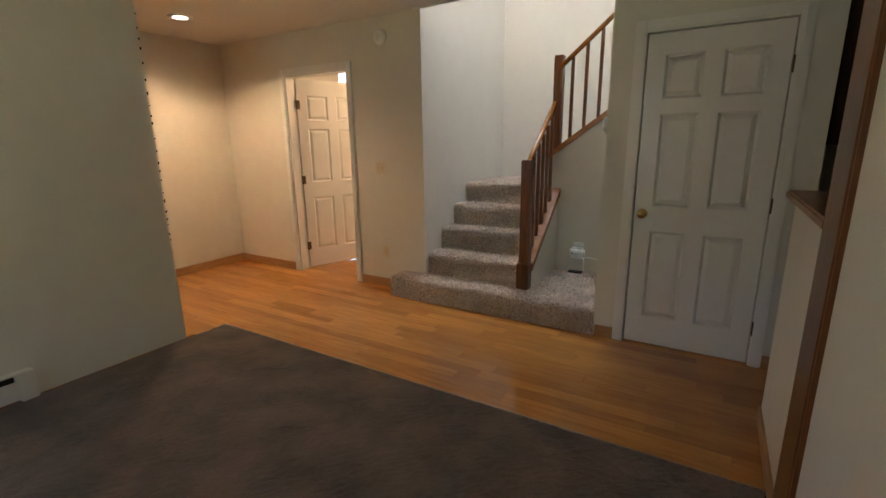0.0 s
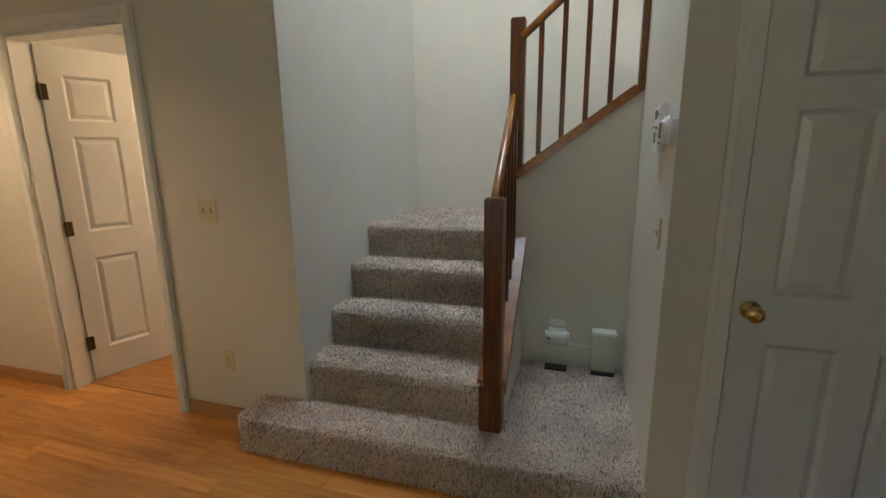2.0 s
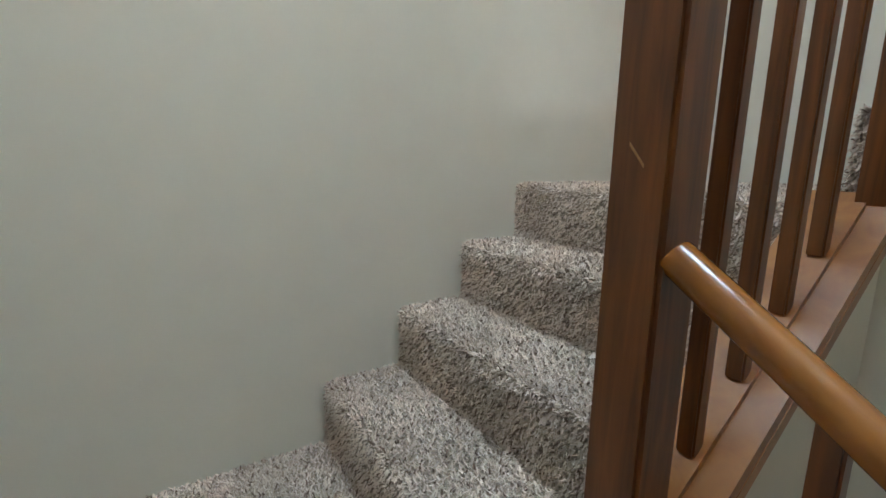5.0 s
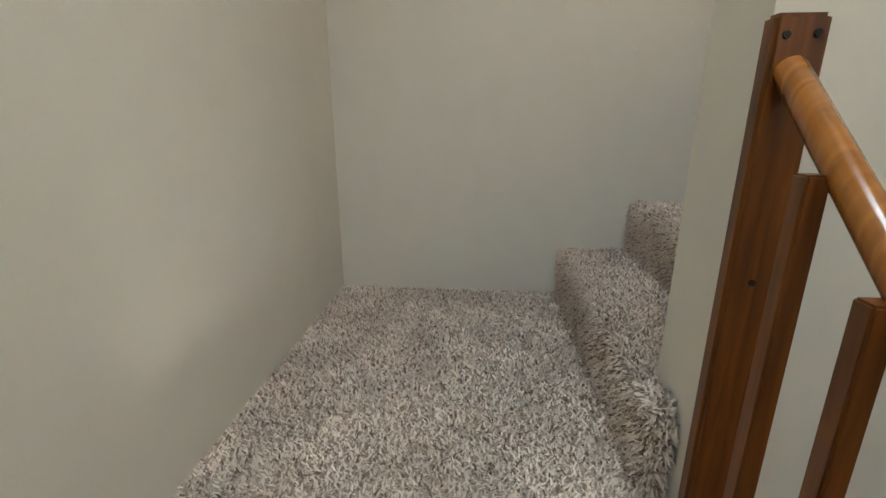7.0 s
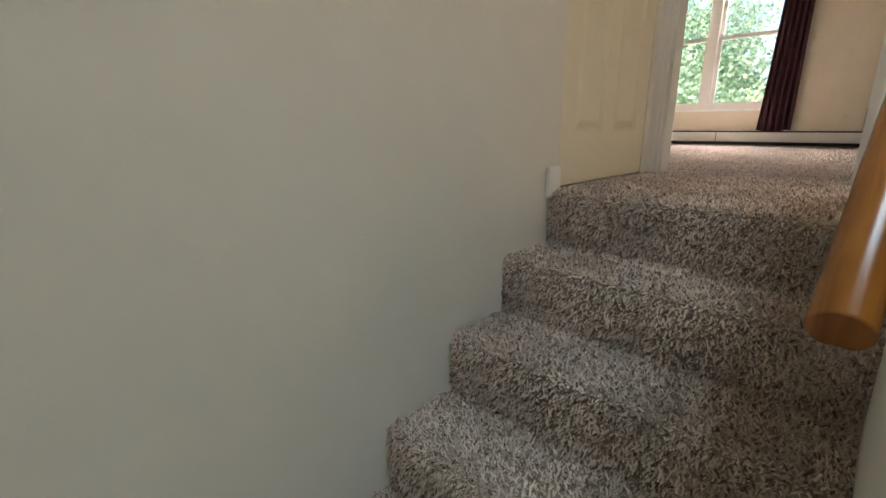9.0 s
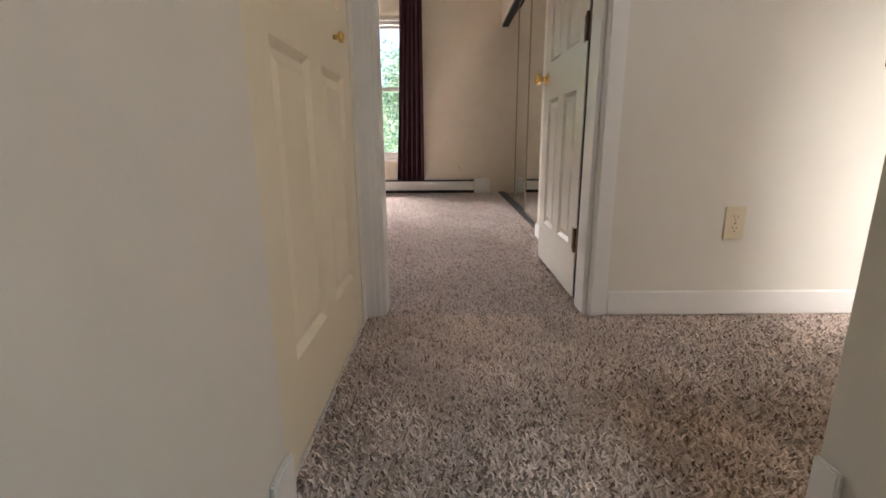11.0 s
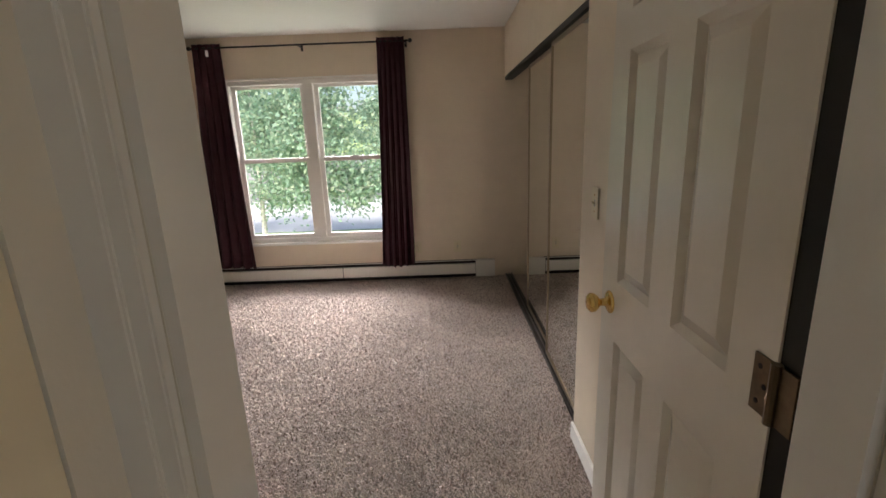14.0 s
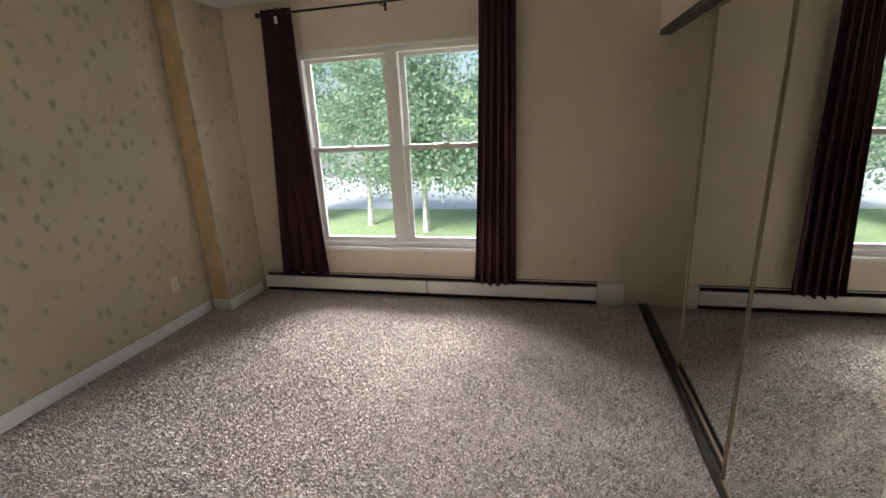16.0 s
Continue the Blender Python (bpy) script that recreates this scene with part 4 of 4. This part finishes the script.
def mirror_door(y0, y1, x, label):
    root = thing("mirror_door", pose(0, 0, 0), label, "mirror door", "sliding mirror doors")
    z0, z1 = F + 0.035, 4.60
    bm = bmesh.new()
    box(bm, x - 0.012, x - 0.006, y0 + 0.014, y1 - 0.014, z0 + 0.02, z1 - 0.02)
    part("mirror_glass", bm, MIRROR, root)
    for nm, b in (("stile", (x - 0.02, x, y0, y0 + 0.014, z0, z1)), ("stile", (x - 0.02, x, y1 - 0.014, y1, z0, z1)), ("bottom_rail", (x - 0.02, x, y0 + 0.014, y1 - 0.014, z0, z0 + 0.022)), ("top_rail", (x - 0.02, x, y0 + 0.014, y1 - 0.014, z1 - 0.022, z1))):
        bm = bmesh.new()
        box(bm, *b)
        soften(bm, 0.003)
        part(nm, bm, FRAME, root)
    return root


mirror_door(-3.30, -2.54, 1.838, "sliding mirror door with a thin metal frame")
mirror_door(-4.11, -3.26, 1.806, "sliding mirror door with a thin metal frame, slid part open")
tr = thing("mirror_door_track", pose(0, 0, 0), "dark metal double track for the mirror doors", "track")
bm = bmesh.new()
for x in (1.785, 1.812, 1.842):
    box(bm, x - 0.003, x + 0.003, -5.06, -2.54, F + 0.001, F + 0.022)
box(bm, 1.782, 1.845, -5.06, -2.54, F - 0.004, F + 0.006)
part("floor_track", bm, TRACK, tr)
bm = bmesh.new()
box(bm, 1.775, 1.843, -5.06, -2.54, 4.61, 4.64)
part("head_track", bm, BLACK, tr)

rnd_strip = random.Random(12)
heights = [F + 0.085 + k * (CB - F - 0.09) / 46 for k in range(47)]
torn = [(5.009 + rnd_strip.uniform(0, 0.03) + 0.008 * math.sin(z * 9), z) for z in heights]
torn += [(5.176 - rnd_strip.uniform(0, 0.03) - 0.008 * math.sin(z * 7), z) for z in reversed(heights)]
bm = bmesh.new()
prism(bm, torn, "y", -4.5885, -4.5855)
tagged(new("wall_bare_strip", finish("wall_bare_strip", bm, BARE)), "tan strip where the wallpaper was torn off", "wall", kind="structure")


# ---------------- small fixtures ----------------
def plate(name, m, label, category, kind="switch", w=0.072, h=0.117, mat=IVORY):
    """A wall plate in the local xz plane facing local -y."""
    root = thing(name, m, label, category)
    bm = bmesh.new()
    box(bm, -w / 2, w / 2, -0.006, 0.0, -h / 2, h / 2)
    soften(bm, 0.0025)
    part("plate", bm, mat, root)
    n = 2 if w > 0.1 else 1
    for k in range(n):
        cx = 0 if n == 1 else (-0.023 + 0.046 * k)
        if kind == "switch":
            bm = bmesh.new()
            box(bm, cx - 0.005, cx + 0.005, -0.0068, -0.006, -0.012, 0.012)
            part("slot", bm, GREYP, root)
            bm = bmesh.new()
            prism(bm, [(-0.006, -0.006), (-0.018, 0.004), (-0.018, 0.009), (-0.006, 0.006)], "x", cx - 0.0035, cx + 0.0035)
            part("toggle", bm, mat, root)
            zs = (-0.030, 0.030)
        else:
            for z in (-0.020, 0.020):
                bm = bmesh.new()
                tube(bm, (cx, -0.0075, z), (cx, -0.004, z), 0.0165, 18)
                face = part("socket", bm, mat, root)
                bm = bmesh.new()
                box(bm, cx - 0.0075, cx - 0.0055, -0.0082, -0.007, z - 0.001, z + 0.008)
                box(bm, cx + 0.0055, cx + 0.0075, -0.0082, -0.007, z - 0.001, z + 0.007)
                box(bm, cx - 0.002, cx + 0.002, -0.0082, -0.007, z - 0.010, z - 0.006)
                part("slots", bm, DARK, face)
            zs = (0.0,)
        for z in zs:
            bm = bmesh.new()
            tube(bm, (cx, -0.0075, z), (cx, -0.005, z), 0.003, 8)
            part("screw", bm, BRASS, root)
    return root


plate("light_switch", pose(-0.43, -0.001, 1.172), "ivory double light switch plate in the hall", "switch", w=0.117)
plate("power_outlet", pose(-0.409, -0.001, 0.36), "ivory duplex outlet in the hall", "outlet", kind="outlet")
plate("light_switch", pose(XA - 0.001, -0.026, 1.146, 0, 0, -90), "ivory light switch below the thermostat", "switch")
plate("light_switch", pose(1.732, -1.125, 3.902, 0, 0, 180), "ivory light switch beside the bedroom door", "switch")
plate("power_outlet", pose(1.477, -1.125, 3.096, 0, 0, 180), "ivory duplex outlet in the upper hall", "outlet", kind="outlet")
plate("power_outlet", pose(2.32, YF + 0.001, 3.07, 0, 0, 180), "ivory cable outlet under the bedroom wall", "outlet")
plate("power_outlet", pose(2.715, YF + 0.001, 3.07, 0, 0, 180), "ivory duplex outlet beside the curtain", "outlet", kind="outlet")
plate("light_switch", pose(1.881, -2.353, 3.877, 0, 0, 90), "ivory light switch on the bedroom wall beside the open door", "switch")

plate("power_outlet", pose(5.178, -4.262, 3.094, 0, 0, -90), "duplex outlet with a faded plate on the wallpapered wall", "outlet", kind="outlet")

# smoke alarm on the hall wall
ch = thing("smoke_alarm", pose(-0.368, -0.001, 2.315, 90, 0, 0), "round white smoke alarm high on the hall wall", "smoke alarm")
bm = bmesh.new()
lathe(bm, [(0.066, 0), (0.066, 0.012), (0.060, 0.026), (0.045, 0.034), (0.02, 0.036)], Matrix.Identity(4), 28)
part("body", bm, TRIM, ch, smooth=True)
bm = bmesh.new()
lathe(bm, [(0.030, 0.034), (0.030, 0.037), (0.024, 0.037)], Matrix.Identity(4), 24)
part("grille", bm, PAINT, ch)

# alarm keypad and thermostat beside the stairs
kp = thing("alarm_keypad", pose(XA, 0.072, 1.523, 0, 0, -90), "white alarm keypad with a small grey screen", "keypad")
bm = bmesh.new()
box(bm, -0.075, 0.075, -0.028, 0, -0.085, 0.085)
soften(bm, 0.006)
part("case", bm, WHITEP, kp)
for nm, b, mt in (("screen", (-0.045, 0.015, -0.0295, -0.028, 0.035, 0.068), LCD), ("speaker", (-0.05, -0.005, -0.0292, -0.028, -0.05, -0.01), GREYP), ("button", (0.03, 0.042, -0.031, -0.028, 0.045, 0.055), GREYP), ("button", (0.0, 0.014, -0.031, -0.028, 0.0, 0.008), GREYP), ("button", (0.022, 0.036, -0.031, -0.028, 0.0, 0.008), GREYP), ("button", (-0.055, -0.04, -0.031, -0.028, 0.005, 0.013), GREYP), ("mark", (-0.06, -0.035, -0.0292, -0.028, -0.07, -0.066), GREYP)):
    bm = bmesh.new()
    box(bm, *b)
    part(nm, bm, mt, kp)
th = thing("thermostat", pose(XA, -0.10, 1.508, 0, 0, -90), "white programmable thermostat with a dark screen", "thermostat")
bm = bmesh.new()
box(bm, -0.070, 0.070, -0.034, 0, -0.052, 0.052)
soften(bm, 0.014, 4)
part("case", bm, WHITEP, th, smooth=True)
for nm, b, mt in (("screen", (-0.055, 0.0, -0.0352, -0.034, -0.022, 0.032), LCD), ("button", (-0.052, -0.044, -0.036, -0.034, -0.040, -0.033), GREYP), ("button", (-0.036, -0.028, -0.036, -0.034, -0.040, -0.033), GREYP), ("button", (-0.020, -0.012, -0.036, -0.034, -0.040, -0.033), GREYP), ("rocker", (0.018, 0.030, -0.0375, -0.034, -0.02, 0.03), WHITEP)):
    bm = bmesh.new()
    box(bm, *b)
    soften(bm, 0.0006)
    part(nm, bm, mt, th)

# entry boxes on the alcove wall
pb = thing("cable_box", pose(1.276, 0.764, 0.385), "small white rounded cable box in the alcove", "cable box")
bm = bmesh.new()
box(bm, -0.068, 0.068, -0.055, 0, -0.055, 0.045)
soften(bm, 0.02, 4)
part("case", bm, WHITEP, pb, smooth=True)
bm = bmesh.new()
box(bm, -0.045, 0.045, -0.006, 0, 0.05, 0.085)
part("mount", bm, WHITEP, pb)
bm = bmesh.new()
tube(bm, (-0.045, -0.0565, -0.012), (-0.045, -0.05, -0.012), 0.008, 12)
part("eyelet", bm, GREYP, pb)
pv = thing("pipe_cover", pose(1.535, 0.764, R_), "white square pipe cover in the alcove", "pipe cover")
bm = bmesh.new()
box(bm, -0.062, 0.062, -0.075, 0, 0.012, 0.235)
soften(bm, 0.004)
part("case", bm, PAINT, pv)
bm = bmesh.new()
box(bm, -0.066, 0.066, -0.08, 0, 0.236, 0.248)
soften(bm, 0.003)
part("lid", bm, WHITEP, pv)
pv2 = thing("pipe_cover", pose(1.276, 0.764, R_), "painted pipe cover below the cable box", "pipe cover")
bm = bmesh.new()
box(bm, -0.062, 0.062, -0.045, 0, 0.012, 0.13)
soften(bm, 0.004)
part("case", bm, PAINT, pv2)
for x in (1.276, 1.535):
    solid("floor_vent", [(x - 0.062, x + 0.062, 0.66, 0.73, R_ + 0.002, R_ + 0.014)], BLACK, "small black grille in the alcove carpet", "vent", kind="object")
cb = thing("white_cable", pose(0, 0, 0), "thin white cable along the alcove wall", "cable")
bm = bmesh.new()
tube(bm, (1.34, 0.757, 0.335), (1.475, 0.757, 0.328), 0.006, 10)
part("cable", bm, WHITEP, cb)

# chipped corner bead of the partition
rc = random.Random(7)
chips = thing("corner_bead", pose(-0.981, -1.729, 0), "dark chips along the partition's bare corner", "corner bead")
z = 0.75
while z < CZ - 0.1:
    h = rc.uniform(0.006, 0.03)
    bm = bmesh.new()
    prism(bm, [(-0.006, z), (rc.uniform(0.002, 0.004), z + h * 0.2), (rc.uniform(0.001, 0.004), z + h), (-0.008, z + h * 0.8)], "x", -0.006, 0.0025)
    part("chip", bm, DARK, chips)
    z += h + rc.uniform(0.02, 0.09)
# plaster repair in the landing corner, scuffs on the stair wall
bm = bmesh.new()
for q in range(7):
    zz = 1.27 + q * 0.028
    box(bm, 0.05, 0.054 + 0.008 * rc.random(), YB - 0.03 - 0.012 * rc.random(), YB - 0.001, zz, zz + 0.024)
soften(bm, 0.003)
tagged(new("plaster_patch", finish("plaster_patch", bm, PAINT)), "rough plaster patch in the landing corner", "plaster patch")
for y, z, h in ((0.64, 2.72, 0.012), (0.30, 2.63, 0.02), (0.45, 2.80, 0.008)):
    bm = bmesh.new()
    prism(bm, [(y - 0.014, z), (y, z + h * 0.5), (y + 0.012, z + h), (y + 0.002, z + h * 0.3)], "x", XE - 0.0025, XE + 0.001)
    tagged(new("wall_scuff", finish("wall_scuff", bm, TRIM)), "small pale scuff on the stair wall", "scuff", "scuffs on the stair wall")
bm = bmesh.new()
box(bm, 4.43, 4.455, YF + 0.158, YF + 0.16, 4.88, 4.93)
tagged(new("curtain_tag", finish("curtain_tag", bm, WHITEP)), "small white care label on the curtain", "label")

# recessed lamp
dl = thing("ceiling_light", pose(-1.85, -0.91, CZ), "lit round recessed ceiling light in the hall", "ceiling light")
bm = bmesh.new()
lathe(bm, [(0.100, -0.008), (0.100, 0.0), (0.085, 0.0), (0.080, -0.008)], Matrix.Identity(4), 32)
part("trim_ring", bm, TRIM, dl, smooth=True)
bm = bmesh.new()
lathe(bm, [(0.080, -0.006), (0.05, -0.009), (0.01, -0.010)], Matrix.Identity(4), 32)
part("lens", bm, GLOW, dl, "glowing warm lens", smooth=True)

# ---------------- outdoors ----------------
GZ = -0.3
solid("ground", [(-400, 400, -800, YF - 0.15, GZ - 0.3, GZ)], GRASS, "green lawn outside the house", "lawn")
solid("road", [(-200, 200, -35.5, -23.2, GZ, GZ + 0.02)], ASPHALT, "broad pale sunlit road", "road")
solid("pavement", [(-200, 200, -45, -35.5, GZ, GZ + 0.12)], CONCRETE, "grey verge and bank across the road", "pavement")
solid("backdrop_bank", [(-200, 200, -52, -45, GZ, GZ + 2.6)], CONCRETE, "long grey bank beyond the road", "bank")


def tree(name, x, y, h, spread_, seed, label, leaves, low=2.0, trunk_r=0.13, lean=0.0, leaf=0.16):
    rnd = np.random.RandomState(seed)
    root = thing(name, pose(x, y, GZ), label, "tree")
    bm = bmesh.new()
    rings = []
    n = 10
    for i in range(n + 1):
        t = i / n
        r = trunk_r * (1 - 0.85 * t) * (1.35 if i == 0 else 1)
        cx = lean * t * h * 0.3 + 0.15 * math.sin(t * 3 + seed)
        cy = 0.12 * math.sin(t * 4 + seed * 2)
        rings.append([bm.verts.new((cx + r * math.cos(k * math.pi / 4), cy + r * math.sin(k * math.pi / 4), t * h * 0.9)) for k in range(8)])
    for p, q in zip(rings, rings[1:]):
        for k in range(8):
            bm.faces.new((p[k], p[(k + 1) % 8], q[(k + 1) % 8], q[k]))
    tips = []
    for i in range(22):
        t = low / h + (0.92 - low / h) * rnd.rand()
        a = rnd.rand() * 6.283
        ln = spread_ * (1.05 - 0.6 * t) * (0.6 + 0.5 * rnd.rand())
        s = Vector((lean * t * h * 0.3, 0, t * h * 0.88))
        e = s + Vector((math.cos(a) * ln, math.sin(a) * ln, ln * (0.35 - 0.5 * rnd.rand())))
        tube(bm, s, e, 0.018, 5)
        tips.append((s, e))
    part("trunk", bm, BARK, root, "pale mottled birch trunk", smooth=True)
    # crown of leaf quads hung in loose clumps along the limbs
    cl = []
    for s, e in tips:
        for k in range(6):
            f = 0.3 + 0.8 * rnd.rand()
            cl.append(np.array(s + (e - s) * f) + rnd.normal(0, 0.22, 3))
    cl = np.array(cl)
    size = rnd.uniform(0.25, 0.6, len(cl))
    idx = rnd.randint(0, len(cl), leaves)
    c = cl[idx] + rnd.normal(0, 1, (leaves, 3)) * size[idx][:, None] * (1, 1, 0.9)
    u = rnd.normal(0, 1, (leaves, 3))
    u /= np.linalg.norm(u, axis=1, keepdims=True)
    w = np.cross(u, rnd.normal(0, 1, (leaves, 3)))
    w /= np.linalg.norm(w, axis=1, keepdims=True)
    s = (leaf * (0.6 + 0.8 * rnd.rand(leaves)))[:, None]
    quad = np.stack((c - u * s / 2, c + w * s * 0.32, c + u * s / 2, c - w * s * 0.32), 1).reshape(-1, 3)
    me = bpy.data.meshes.new("crown")
    me.from_pydata(quad.tolist(), [], np.arange(leaves * 4).reshape(-1, 4).tolist())
    me.materials.append(LEAF)
    ob = new("crown", me)
    ob.parent = root
    return root


tree("birch_tree", 10.2, -19.8, 8.5, 2.6, 3, "birch tree with a pale trunk on the lawn", 9000, low=2.2)
tree("birch_tree", 7.6, -18.9, 9.0, 2.6, 5, "birch tree with a forked pale trunk on the lawn", 9000, low=2.6, lean=-0.08)
tree("birch_tree", 7.25, -18.7, 8.6, 2.2, 8, "second birch stem beside its twin on the lawn", 7000, low=2.8, lean=0.10, trunk_r=0.09)
tree("birch_tree", 4.2, -20.5, 8.6, 2.7, 11, "birch tree on the lawn before the road", 9000, low=2.4)
tree("birch_tree", 13.5, -21.0, 9.0, 2.8, 13, "birch tree at the edge of the lawn", 9000, low=1.8)
tree("birch_tree", 0.8, -19.5, 9.0, 2.8, 21, "birch tree on the lawn by the house", 8000, low=2.0)
for k in range(9):
    tree("far_tree", -20 + k * 9.5 + 2.5 * math.sin(k * 2.1), -56 - 3 * math.cos(k * 1.7), 13 + 2 * math.sin(k * 1.3), 5.0, 40 + k, "leafy tree beyond the road", 7000, low=2.0, trunk_r=0.25, leaf=0.42)
# plain block added to stand for woods behind the far trees
solid("far_woods_block", [(-90, 110, -75, -70, GZ, 8)], GRASS, "distant dark wood behind the far trees", "woods")


# ---------------- floor boards, last ----------------
def plank_floor():
    root = tagged(new("floor_boards"), "glossy honey-oak strip floor in the hall", "floor", kind="structure")
    rnd = random.Random(4)
    w = 0.083
    meshes = {}
    for j in range(-1, 40):
        y1 = -0.0 - j * w
        y0 = y1 - w
        a0, a1 = (XW, 2.73) if y0 > -1.40 else (XW, -0.96)
        if j < 0:
            a0, a1 = -1.65, -0.79
        if y0 < -1.40 < y1:
            a0, a1 = XW, -0.96
        if y0 < -3.6:
            break
        x = a0 - rnd.uniform(0, 0.7)
        while x < a1:
            ln = rnd.choice((0.5, 0.7, 0.9, 1.1))
            s, e = max(x, a0), min(x + ln, a1)
            x += ln
            if e - s < 0.03:
                continue
            key = round(e - s, 2)
            if key not in meshes:
                bm = bmesh.new()
                box(bm, 0, key - 0.0012, 0, w - 0.0012, -0.011, 0.0)
                meshes[key] = finish("board", bm, PLANK)
            ob = new("board", meshes[key])
            ob.parent = root
            ob.location = (s, y0, rnd.uniform(-0.0006, 0.0))
    return root


plank_floor()
solid("floor_side_room", [(XW, -T, 0.09, 2.6, -0.012, -0.001)], PLANK, "honey-oak floor in the side room", "floor")
solid("floor_kitchen", [(2.73, 5.2, YF, 0.34, -0.012, -0.001)], PLANK, "dim floor behind the half wall", "floor")
solid("floor_strip", [(-0.96, 2.73, -1.42, -1.328, -0.012, -0.0005)], PLANK, "last strip of oak floor beside the carpet", "floor")
